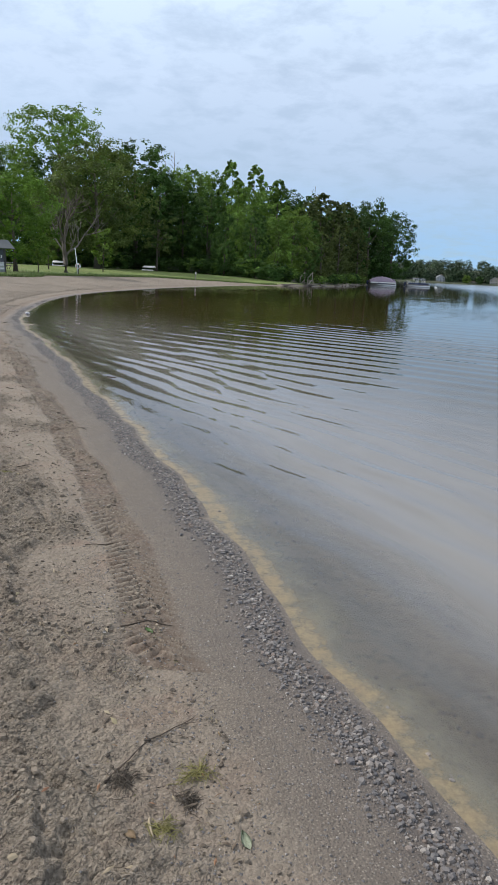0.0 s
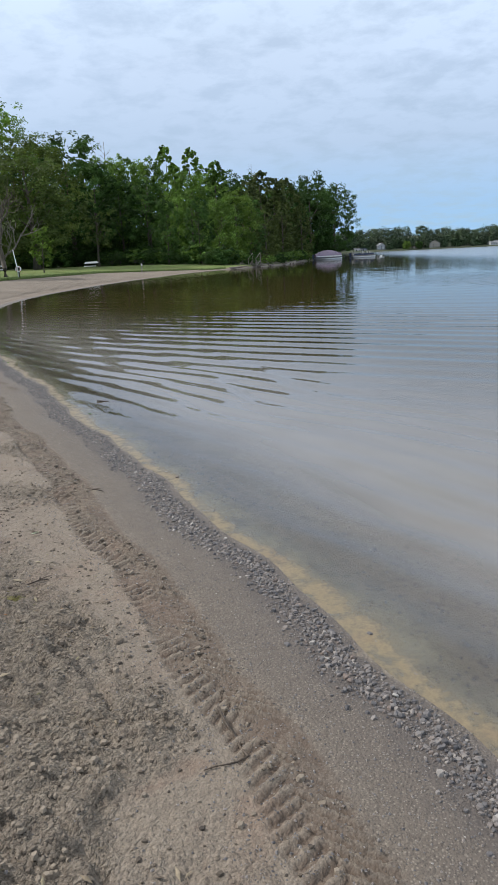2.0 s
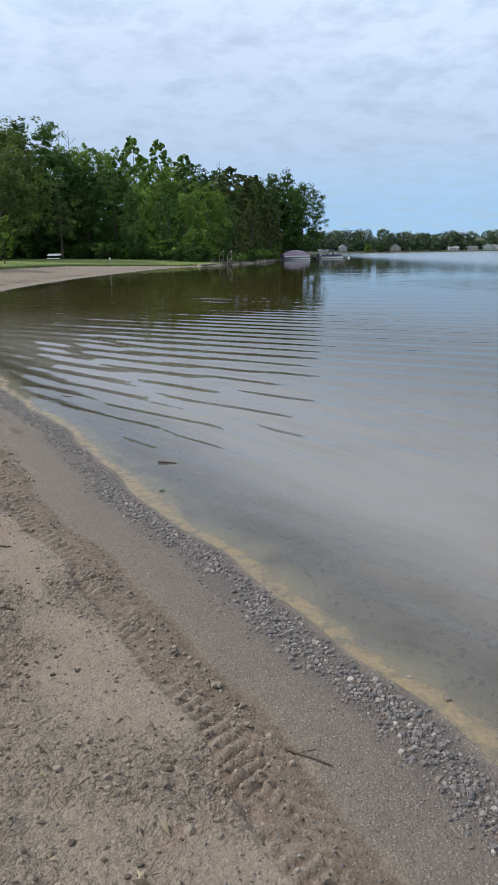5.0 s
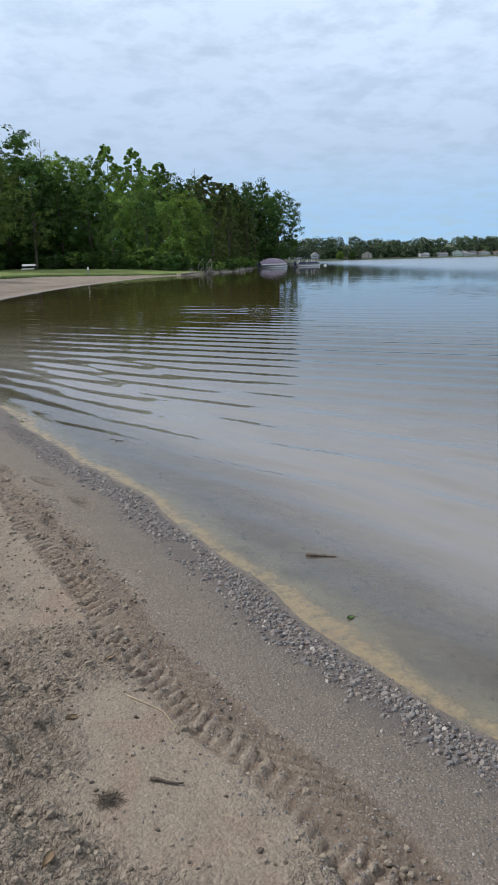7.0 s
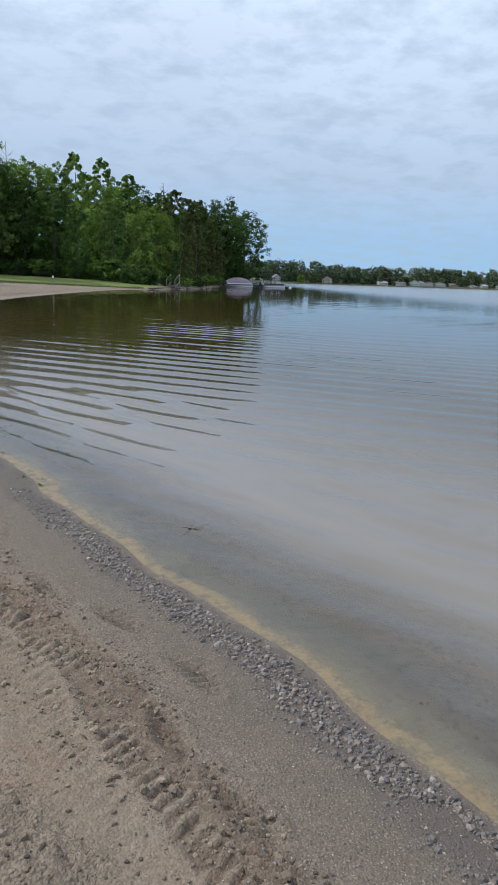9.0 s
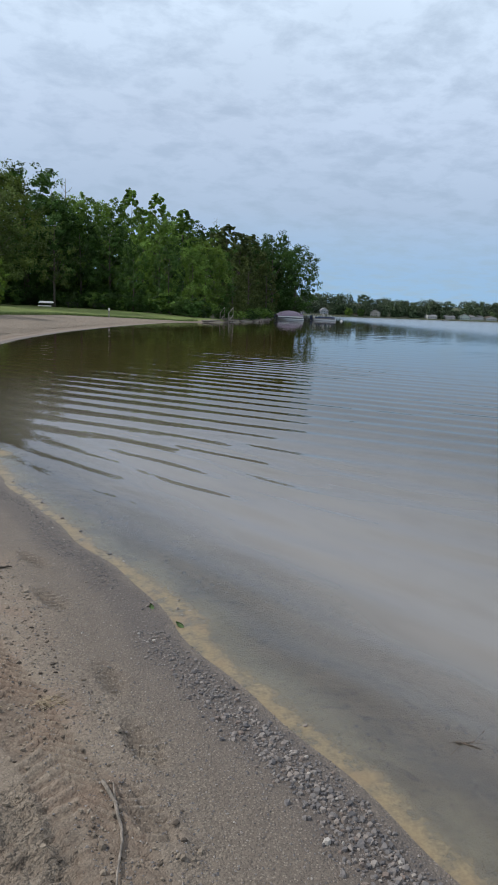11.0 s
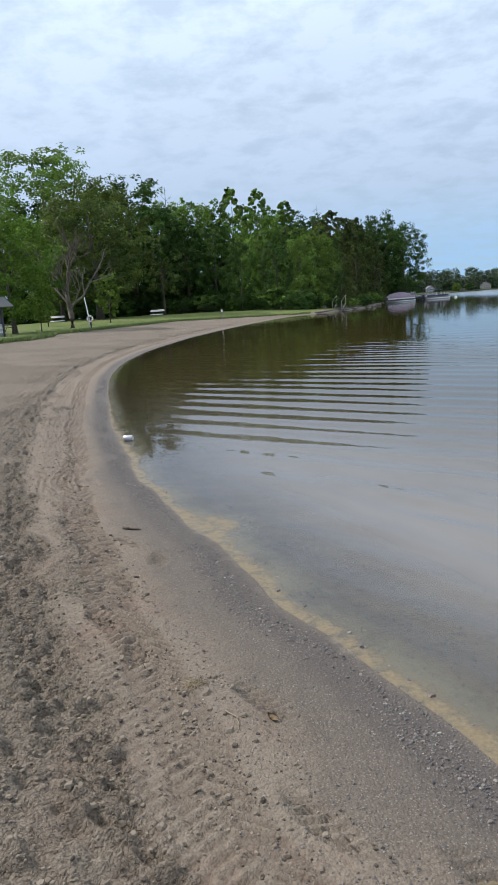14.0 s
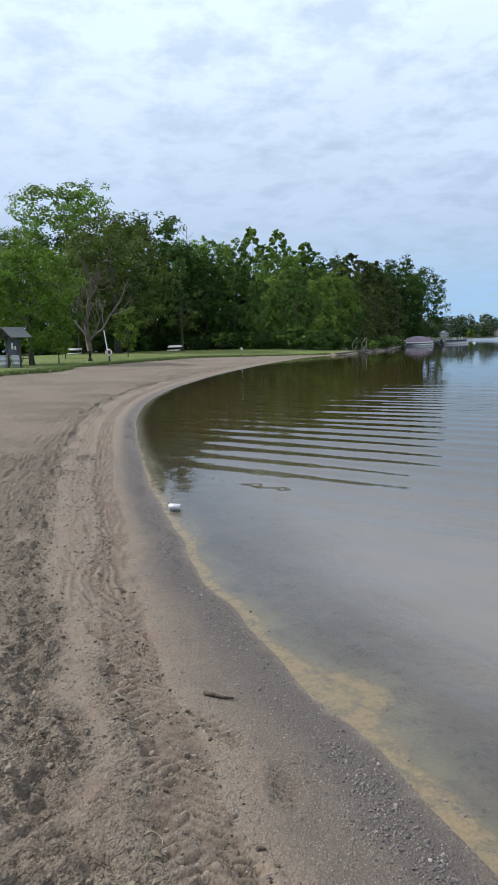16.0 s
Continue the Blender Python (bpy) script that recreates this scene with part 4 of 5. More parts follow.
def marker_post(x, y, h):
    ob = thing("marker_post", pose(x, y, ground_z(x, y), 0, 2, 0), "weathered pale wooden post beside the water", "post")
    bm = bmesh.new(); box(bm, -0.06, 0.06, -0.06, 0.06, -0.4, h, 0.012)
    part("shaft", bm, M_WOOD_GREY, ob)
    bm = bmesh.new(); box(bm, -0.09, 0.09, -0.085, -0.062, h - 0.28, h - 0.05, 0.004)
    part("plate", bm, M_WHITE, ob, "small white plate")


notice_kiosk(-22.1, 60, -32)
litter_barrel(-22.7, 59.6); litter_barrel(-21.85, 59.7)
picnic_table(-29.8, 105, 12, M_WHITE, "white-topped picnic table tilted over on the lawn").matrix_world = pose(-29.8, 105, ground_z(-29.8, 105) - 0.02, 20, 0, 12)
picnic_table(-16.9, 109.5, -8, M_WHITE, "white-topped picnic table tilted over on the lawn").matrix_world = pose(-16.9, 109.5, ground_z(-16.9, 109.5) - 0.02, 20, 0, -8)
picnic_table(-13.6, 113, 5, M_WOOD_DARK, "dark wooden picnic table by the wood")
picnic_table(-9.9, 112, 20, M_WOOD_DARK, "dark wooden picnic table by the wood")
picnic_table(-25.5, 66.5, 30, M_WOOD_GREY, "weathered wooden picnic table under the maple")
picnic_table(-27.8, 78, 60, M_WOOD_GREY, "weathered wooden picnic table on the lawn")
life_ring_station(-17.3, 67)
marker_post(-7.2, 82, 1.05)

# ---- boats and docks at the point ----
M_COVER = plain("boat_cover", (0.25, 0.20, 0.26), 0.8, vary=0.25, scale=1.5, bump=0.2)
M_ALU = plain("aluminium", (0.55, 0.56, 0.58), 0.35, 0.8, vary=0.15)
M_NAVY = plain("navy_panel", (0.03, 0.045, 0.10), 0.35)
M_VINYL = plain("pale_vinyl", (0.60, 0.58, 0.54), 0.5)


def pontoon_hull(ob, length):
    for s in (-0.95, 0.95):
        bm = bmesh.new()
        tube(bm, [(-length / 2, s, 0.12), (length / 2 - 0.7, s, 0.12), (length / 2 - 0.2, s, 0.2), (length / 2, s, 0.33)], [0.32, 0.32, 0.24, 0.04], 12)
        part("pontoon", bm, M_ALU, ob)
    bm = bmesh.new(); box(bm, -length / 2, length / 2 - 0.25, -1.25, 1.25, 0.46, 0.55, 0.01)
    part("deck", bm, M_WOOD_GREY, ob)
    bm = bmesh.new(); box(bm, -length / 2 - 0.45, -length / 2 - 0.1, -0.2, 0.2, 0.1, 1.15, 0.08)
    part("outboard_motor", bm, M_NAVY, ob)


def covered_boat(x, y, spin):
    ob = thing("pontoon_boat", pose(x, y, 0, 0, 0, spin), "pontoon boat under a grey-mauve cover at the dock", "boat", "boats")
    pontoon_hull(ob, 6.2)
    bm = bmesh.new()
    xs = np.linspace(-3.0, 2.9, 15)
    rows = []
    for i, u in enumerate(xs):
        peak = 1.25 + 0.85 * math.sin((u + 3) / 5.9 * math.pi) ** 0.8 - 0.16 * math.sin(u * 3.1 + 0.4) ** 2
        prof = [(-1.3, 0.62), (-1.27, 0.98), (-0.8, 0.98 + (peak - 0.98) * 0.55), (0, peak), (0.8, 0.98 + (peak - 0.98) * 0.55), (1.27, 0.98), (1.3, 0.62)]
        rows.append([bm.verts.new((u, v, z)) for v, z in prof])
    for r0, r1 in zip(rows, rows[1:]):
        for k in range(6):
            bm.faces.new((r0[k], r0[k + 1], r1[k + 1], r1[k])).smooth = True
    bm.faces.new(rows[0]); bm.faces.new(rows[-1][::-1])
    part("cover", bm, M_COVER, ob, "sagging grey-mauve canvas cover")
    for u in range(6):
        bm = bmesh.new(); box(bm, -2.95 + u * 0.97, -2.03 + u * 0.97, -1.345, -1.305, 0.56, 0.80, 0.006)
        part("side_panel", bm, M_WHITE, ob, "white side panel")
    bm = bmesh.new(); box(bm, -3.05, 2.9, -1.34, -1.30, 0.46, 0.545)
    part("trim_strip", bm, M_NAVY, ob)
    for u in (-2.2, -0.4, 1.5):
        bm = bmesh.new(); tube(bm, [(u, -1.31, 0.66), (u + 0.05, -0.8, 1.62), (u, 0, 2.0), (u, 0.8, 1.62), (u, 1.31, 0.66)], [0.022] * 5, 6)
        part("cover_strap", bm, M_NAVY, ob)
    bm = bmesh.new(); box(bm, 2.2, 2.75, -0.9, 0.9, 0.95, 1.5, 0.06)
    part("windscreen_hump", bm, M_COVER, ob)


def open_boat(x, y, spin):
    ob = thing("pontoon_boat", pose(x, y, 0, 0, 0, spin), "open pontoon boat with pale seats moored off the point", "boat", "boats")
    pontoon_hull(ob, 5.6)
    for s in (-1.2, 1.2):
        bm = bmesh.new(); box(bm, -2.6, 2.3, s - 0.02, s + 0.02, 0.58, 0.92, 0.005)
        part("side_panel", bm, M_NAVY, ob)
        bm = bmesh.new(); tube(bm, [(-2.6, s, 1.18), (2.3, s, 1.18)], [0.02, 0.02], 6)
        for u in np.linspace(-2.6, 2.3, 7):
            tube(bm, [(u, s, 0.55), (u, s, 1.18)], [0.016, 0.016], 5)
        part("rail", bm, M_ALU, ob)
    for u, v in ((-2.0, -0.7), (-2.0, 0.7), (0.2, 0.7), (1.7, -0.7), (1.7, 0.7)):
        bm = bmesh.new(); box(bm, u - 0.35, u + 0.35, v - 0.3, v + 0.3, 0.55, 0.95, 0.05); box(bm, u - 0.35, u - 0.22, v - 0.3, v + 0.3, 0.95, 1.4, 0.05)
        part("seat", bm, M_VINYL, ob)
    bm = bmesh.new(); box(bm, -0.5, -0.1, -0.8, -0.2, 0.55, 1.45, 0.05)
    part("console", bm, M_VINYL, ob)
    for u in (-1.4, 0.4):
        bm = bmesh.new(); tube(bm, [(u, -1.2, 1.1), (u + 0.2, -1.15, 1.95), (u + 0.2, 1.15, 1.95), (u, 1.2, 1.1)], [0.02] * 4, 6)
        part("top_hoop", bm, M_ALU, ob)
    bm = bmesh.new(); box(bm, -1.25, 0.65, -1.15, 1.15, 1.94, 2.02, 0.03)
    part("bimini_top", bm, M_NAVY, ob, "folded dark canvas top")


def dock(x, y, spin, length, width=1.2):
    ob = thing("dock", pose(x, y, 0, 0, 0, spin), "narrow weathered wooden dock on posts", "dock", "docks")
    n = int(length / 0.3)
    for k in range(n):
        bm = bmesh.new(); box(bm, k * 0.3, k * 0.3 + 0.27, -width / 2, width / 2, 0.38, 0.42)
        part("plank", bm, M_WOOD_GREY, ob)
    for s in (-width / 2 + 0.06, width / 2 - 0.06):
        bm = bmesh.new(); box(bm, 0, length, s - 0.04, s + 0.04, 0.24, 0.376)
        part("stringer", bm, M_WOOD_DARK, ob)
        for k in range(int(length / 2.4) + 1):
            bm = bmesh.new(); tube(bm, [(k * 2.4 + 0.1, s * 1.1, -1.6), (k * 2.4 + 0.1, s * 1.1, 0.75)], [0.05, 0.05], 7)
            part("post", bm, M_WOOD_DARK, ob)


covered_boat(28.3, 157.2, 6)
open_boat(37.6, 163, 8)
dock(24.0, 158.6, 4, 8.0)
dock(30.5, 172.0, -8, 9.0)
buoy = thing("mooring_buoy", pose(42.2, 164, 0), "small pale mooring buoy afloat off the point", "buoy")
bm = bmesh.new(); bmesh.ops.create_icosphere(bm, subdivisions=2, radius=0.34)
part("float", bm, M_WHITE, buoy)
bm = bmesh.new(); tube(bm, [(0, 0, 0.3), (0, 0, 0.48)], [0.05, 0.04], 8)
part("eye", bm, M_ALU, buoy)

# a landing of old timbers on the bank
stair = thing("landing_stair", pose(6.6, 97.5, ground_z(6.4, 97.5) - 0.2, 0, 0, -35), "old grey timber steps down the bank to the water", "steps")
for k in range(5):
    bm = bmesh.new(); box(bm, -0.6, 0.6, k * 0.26, k * 0.26 + 0.28, 0.16 * k, 0.16 * k + 0.05)
    part("tread", bm, M_WOOD_GREY, stair)
for s in (-0.62, 0.62):
    bm = bmesh.new(); tube(bm, [(s, -0.1, -0.1), (s, 1.35, 0.8)], [0.05, 0.05], 6)
    part("stringer", bm, M_WOOD_GREY, stair)
    for k in (0, 1):
        bm = bmesh.new(); tube(bm, [(s, 0.1 + k * 1.2, -0.2), (s, 0.1 + k * 1.2, 1.1 + 0.7 * k)], [0.045, 0.04], 6)
        part("handrail_post", bm, M_WOOD_GREY, stair)
    bm = bmesh.new(); tube(bm, [(s, 0.1, 1.05), (s, 1.3, 1.75)], [0.035, 0.035], 6)
    part("handrail", bm, M_WOOD_GREY, stair)
M_DRIFT = bark_material("driftwood_grey", (0.22, 0.19, 0.16))
for k in range(9):
    y = 93 + 5.2 * k + rs.uniform(-1, 1)
    x = float(shore_x(y)) + 0.1
    log = thing("driftwood_log", pose(x, y, 0.12, 0, rs.uniform(-8, 8), rs.uniform(20, 80)), "grey driftwood log washed against the bank", "log", "driftwood")
    bm = bmesh.new(); ln = rs.uniform(1.2, 3.0)
    tube(bm, [(-ln / 2, 0, 0), (0, 0.1, 0.06), (ln / 2, 0, 0.15)], [0.13, 0.11, 0.05], 7)
    part("stem", bm, M_DRIFT, log)
    bm = bmesh.new(); tube(bm, [(0.2, 0.1, 0.05), (0.5, 0.3, 0.6)], [0.05, 0.02], 5)
    part("snag", bm, M_DRIFT, log)

# ---- the far shore ----
FAR_Y = 640.0


def build_far_shore():
    xs = np.linspace(-150, 620, 78)
    rows = []
    for i, off in enumerate((0, 1.5, 8, 30, 64, 200)):
        z = (-0.8, 0.7, 1.4, 4.5, 13.0, 16.0)[i]
        rows.append(np.stack([xs, FAR_Y + off + 3 * np.sin(xs * 0.03), np.full_like(xs, z) + 0.2 * np.sin(xs * 0.4 + i) * (i > 0)], -1))
    v = np.concatenate(rows)
    idx = np.arange(len(v)).reshape(6, -1)
    f = np.stack([idx[:-1, :-1], idx[:-1, 1:], idx[1:, 1:], idx[1:, :-1]], -1).reshape(-1, 4)
    m = Nodes("far_bank")
    c = m.mix(m.noise(0.06, 4), (0.028, 0.045, 0.016), (0.050, 0.060, 0.028))
    c = m.mix(m.span(m.noise(0.3, 3), 0.5, 0.7), c, (0.07, 0.062, 0.048))
    me = mesh_of("far_bank", v, f, m.done(c, 0.95), True)
    tagged(new("far_bank", me), "low grassy far bank of the lake", "lake bank", kind="structure")
    r = np.random.RandomState(77)
    pts, nr = [], []
    for k in range(820):
        x = r.uniform(-140, 600)
        back = r.uniform(14, 60) if k > 260 else r.uniform(9, 16)
        h = (r.uniform(15, 20) + 5.0 * lattice_noise(np.array([x * 0.03]), np.array([0.5]), 9)[0] + back * 0.02) * (1.0 if k > 260 else 0.5)
        w = h * r.uniform(0.26, 0.40)
        n = 150
        for j in range(5):
            c = np.array([x + r.uniform(-0.5, 0.5) * w, FAR_Y + back + r.uniform(-0.5, 0.5) * w, 1.0 + h * (0.20 + 0.17 * j)])
            q = r.normal(size=(n // 5, 3)); q /= np.linalg.norm(q, axis=1, keepdims=True)
            pts.append(c + q * np.array([1, 1, 0.75]) * w * (0.95 - 0.12 * j) * r.rand(n // 5, 1) ** 0.4); nr.append(q)
    p, q = np.concatenate(pts), np.concatenate(nr)
    q = q + r.normal(size=q.shape) * 0.6 + np.array([0, -0.2, 0.4]); q /= np.linalg.norm(q, axis=1, keepdims=True)
    a = np.cross(q, r.normal(size=q.shape)); a /= np.linalg.norm(a, axis=1, keepdims=True)
    b, s = np.cross(q, a), r.uniform(0.55, 1.2, (len(p), 1))
    v = np.stack([p - a * s, p - b * s * 0.7, p + a * s, p + b * s * 0.7], 1).reshape(-1, 3)
    m2 = Nodes("far_leaves")
    isl = m2.nt.nodes.new("ShaderNodeNewGeometry").outputs["Random Per Island"]
    c = m2.mix(isl, (0.012, 0.030, 0.010), (0.046, 0.088, 0.026))
    c = m2.mix(m2.span(m2.noise(0.055, 3), 0.42, 0.62), c, (0.020, 0.040, 0.013))
    c = m2.mix(m2.span(m2.noise(0.03, 2), 0.58, 0.7), c, (0.060, 0.105, 0.028))
    me = mesh_of("far_woods", v, np.arange(len(v)).reshape(-1, 4), m2.done(c, 0.7))
    tagged(new("far_woods", me), "dense green woods along the far shore", "woods", kind="stuff")


M_SIDING = {"white": plain("white_siding", (0.42, 0.43, 0.43), 0.6), "tan": plain("tan_siding", (0.30, 0.27, 0.22), 0.7), "grey": plain("grey_siding", (0.28, 0.30, 0.32), 0.7), "green": plain("pale_green_siding", (0.40, 0.48, 0.44), 0.6)}
M_ROOF = {"grey": plain("grey_roofing", (0.18, 0.18, 0.19), 0.9), "brown": plain("brown_roofing", (0.15, 0.11, 0.085), 0.9), "pale": plain("pale_roofing", (0.30, 0.30, 0.31), 0.8)}
M_PANE = plain("dark_window_glass", (0.03, 0.035, 0.045), 0.08)


def lake_house(x, y, z, w, h, depth, wall, roof, gable, label):
    """gable: the ridge runs away from the lake; else along it."""
    ob = thing("house", pose(x, y, z), label, "house", "houses on the far shore")
    eave = h * 0.62
    bm = bmesh.new()
    if gable:
        prof = [(-w / 2, 0), (w / 2, 0), (w / 2, eave), (0, h), (-w / 2, eave)]
        ends = [[bm.verts.new((u, v, t)) for u, t in prof] for v in (0, depth)]
    else:
        prof = [(0, 0), (depth, 0), (depth, eave), (depth / 2, h), (0, eave)]
        ends = [[bm.verts.new((u, v, t)) for v, t in prof] for u in (-w / 2, w / 2)]
    bm.faces.new(ends[0]); bm.faces.new(ends[1][::-1])
    for i in range(5):
        bm.faces.new((ends[0][i], ends[1][i], ends[1][(i + 1) % 5], ends[0][(i + 1) % 5]))
    part("body", bm, M_SIDING[wall], ob)
    span = w if gable else depth
    ang, ln = math.atan2(h - eave, span / 2), math.hypot(h - eave, span / 2) + 0.4
    for side in (-1, 1):
        bm = bmesh.new()
        if gable:
            m = Matrix.Translation((0, depth / 2, h + 0.1)) @ Matrix.Rotation(ang if side > 0 else math.pi - ang, 4, "Y")
            box(bm, 0, ln, -depth / 2 - 0.4, depth / 2 + 0.4, -0.09, 0.09, 0, m)
        else:
            m = Matrix.Translation((0, depth / 2, h + 0.1)) @ Matrix.Rotation(-ang if side > 0 else math.pi + ang, 4, "X")
            box(bm, -w / 2 - 0.4, w / 2 + 0.4, 0, ln, -0.09, 0.09, 0, m)
        part("roof_slope", bm, M_ROOF[roof], ob)
    floors = 2 if eave > 3.6 else 1
    cols = max(2, int(w / 2.3))
    for f in range(floors):
        for c in range(cols):
            u, t = -w / 2 + (c + 0.5) * w / cols, eave * (f + 0.32) / floors
            bm = bmesh.new(); box(bm, u - 0.62, u + 0.62, -0.07, 0.03, t - 0.08, t + 1.28)
            win = part("window", bm, M_WHITE, ob)
            bm = bmesh.new(); box(bm, u - 0.52, u + 0.52, -0.10, -0.074, t, t + 1.18)
            part("pane", bm, M_PANE, win)
    bm = bmesh.new(); box(bm, w * 0.2, w * 0.2 + 0.7, depth * 0.5, depth * 0.5 + 0.7, h - 0.8, h + 0.9)
    part("chimney", bm, M_ROOF["brown"], ob)


build_far_shore()
k = (FAR_Y - 9.5) / 360.5
for x0, x1, hh, wall, roof, gable, label in (
    (81.5, 84.4, 3.6, "white", "grey", False, "low white boathouse on the far shore"),
    (85.4, 88.0, 3.4, "grey", "grey", True, "low grey boathouse on the far shore"),
    (93.6, 97.8, 8.2, "grey", "pale", True, "grey gabled lake house on the far shore"),
    (111.5, 115.0, 3.2, "tan", "brown", False, "low tan boathouse on the far shore"),
    (121.8, 127.5, 8.0, "tan", "grey", True, "large tan gabled lake house on the far shore"),
    (155.3, 160.7, 5.0, "white", "pale", False, "white lake cottage with a pale roof"),
    (165.9, 171.7, 5.0, "white", "grey", False, "white lake cottage with a grey roof"),
    (174.5, 180.4, 7.2, "green", "grey", True, "pale green gabled house on the far shore"),
    (181.0, 188.7, 6.2, "white", "grey", False, "wide white two-storey house on the far shore"),
    (190.3, 197.0, 5.8, "white", "brown", True, "white gabled house on the far shore"),
    (199.0, 205.0, 5.2, "tan", "brown", False, "tan lake cottage on the far shore"),
    (213.4, 216.6, 3.6, "white", "grey", False, "small white cottage on the far shore"),
    (220.2, 224.1, 5.6, "white", "pale", False, "white house among trees on the far shore"),
    (229.4, 234.5, 6.0, "white", "grey", True, "white gabled house on the far shore")):
    u0, u1 = -4 + (x0 + 4) * k, -4 + (x1 + 4) * k
    lake_house((u0 + u1) / 2, FAR_Y + 6.5, 0.9, (u1 - u0) * 1.0, hh * 0.8, 8.0, wall, roof, gable, label)
for x in (88.5, 117, 130, 163, 172, 187, 209, 219):
    dock(-4 + (x + 4) * k, FAR_Y - 7, 90, 9.0, 1.6)
YELLOW = (None, crown_mesh("crown", 51, M_LEAF_LIME, 3.6, 6.5, 30, 110, 0.4), 0.2, 6.8)
ob = plant(YELLOW, -4 + 112.6 * k, FAR_Y + 4, 7.0, "round yellow-green tree on the far shore", group="far trees")
ob.location.z = 0.9
ob = plant((None, crown_mesh("crown", 52, M_LEAF_DARK, 3.2, 6.0, 30, 110, 0.4), 0.2, 6.4), -4 + 120.0 * k, FAR_Y + 5, 6.4, "round dark tree on the far shore", group="far trees")
ob.location.z = 0.9
marker = thing("channel_marker", pose(95, 260, 0), "thin dark channel marker pole in the lake", "pole")
bm = bmesh.new(); tube(bm, [(0, 0, -1.5), (0, 0, 1.9)], [0.07, 0.06], 8)
part("pole", bm, M_WOOD_DARK, marker)

# ---- drink can and debris on the beach ----
M_CAN = plain("can_aluminium", (0.48, 0.48, 0.51), 0.3, 0.3, vary=0.1, scale=30)
M_PRINT = plain("can_print", (0.35, 0.36, 0.48), 0.4, vary=0.1, scale=30)
M_TWIG = bark_material("twig_dark", (0.10, 0.075, 0.055))
M_STRAW = plain("dry_straw", (0.25, 0.20, 0.13), 0.8, vary=0.3, scale=40)
M_LEAF_DRY = plain("dry_leaf", (0.26, 0.185, 0.11), 0.8, vary=0.35, scale=60, bump=0.3)
M_LEAF_PALE = plain("pale_fallen_leaf", (0.36, 0.39, 0.28), 0.7, vary=0.2, scale=60)
M_LEAF_FRESH = plain("fresh_fallen_leaf", (0.085, 0.16, 0.045), 0.6, vary=0.2, scale=60)


def sand_z(x, y):
    d = (shore_x(y) - x) * shore_cos(y)
    return float(level(d, y) + relief(np.array([d]), np.array([float(y)]))[0][0])


can = thing("drink_can", pose(-6.76, 20.4, 0.035, 90, 0, 72), "empty white drink can lying at the waterline", "can")
bm = bmesh.new()
prof = [(-0.062, 0.0), (-0.061, 0.024), (-0.052, 0.033), (0.045, 0.033), (0.056, 0.027), (0.0585, 0.028), (0.058, 0.025), (0.054, 0.0)]
rings = [[bm.verts.new((max(r, 0.001) * math.cos(a), max(r, 0.001) * math.sin(a), z)) for a in np.linspace(0, 2 * math.pi, 24, endpoint=False)] for z, r in prof]
for r0, r1 in zip(rings, rings[1:]):
    for j in range(24):
        bm.faces.new((r0[j], r0[(j + 1) % 24], r1[(j + 1) % 24], r1[j])).smooth = True
part("body", bm, M_CAN, can)
bm = bmesh.new()
for z0, z1, a0, a1 in ((-0.02, 0.03, 3.4, 4.8), (-0.04, -0.03, 3.2, 5.2)):
    ring = [[bm.verts.new((0.0334 * math.cos(a), 0.0334 * math.sin(a), z)) for a in np.linspace(a0, a1, 9)] for z in (z0, z1)]
    for j in range(8):
        bm.faces.new((ring[0][j], ring[0][j + 1], ring[1][j + 1], ring[1][j]))
part("print", bm, M_PRINT, can, "faint blue-grey printed bars")
bm = bmesh.new(); tube(bm, [(0.0, 0.0, 0.056), (0.012, 0, 0.058)], [0.006, 0.004], 6)
part("pull_tab", bm, M_ALU, can)


def twig(points, radius, label, mat=None, name="twig", lift=0.002, forks=2, seed=0):
    r = np.random.RandomState(seed)
    base = Vector((points[0][0], points[0][1], sand_z(*points[0])))
    ob = thing(name, Matrix.Translation(base), label, name.replace("_", " "), "beach debris")
    line = []
    for (x0, y0), (x1, y1) in zip(points, points[1:]):
        for f in np.linspace(0, 1, 5)[:-1]:
            x, y = x0 + (x1 - x0) * f, y0 + (y1 - y0) * f
            line.append(Vector((x + r.uniform(-1, 1) * radius, y + r.uniform(-1, 1) * radius, max(sand_z(x, y), -lift) + lift + radius * 0.7)) - base)
    x, y = points[-1]
    line.append(Vector((x, y, max(sand_z(x, y), -lift) + lift + radius * 0.7)) - base)
    bm = bmesh.new()
    tube(bm, line, [radius * (1 - 0.6 * i / (len(line) - 1)) for i in range(len(line))], 6)
    stem = part("stem", bm, mat or M_TWIG, ob)
    for j in range(forks):
        i = 1 + int(r.rand() * (len(line) - 2))
        w = Vector((r.uniform(-1, 1), r.uniform(-1, 1), r.uniform(0.0, 0.25))).normalized()
        bm = bmesh.new()
        tube(bm, [line[i], line[i] + w * radius * 9, line[i] + w * radius * 15 + Vector((0, 0, -radius))], [radius * 0.55, radius * 0.4, radius * 0.15], 5)
        part("fork", bm, mat or M_TWIG, ob)


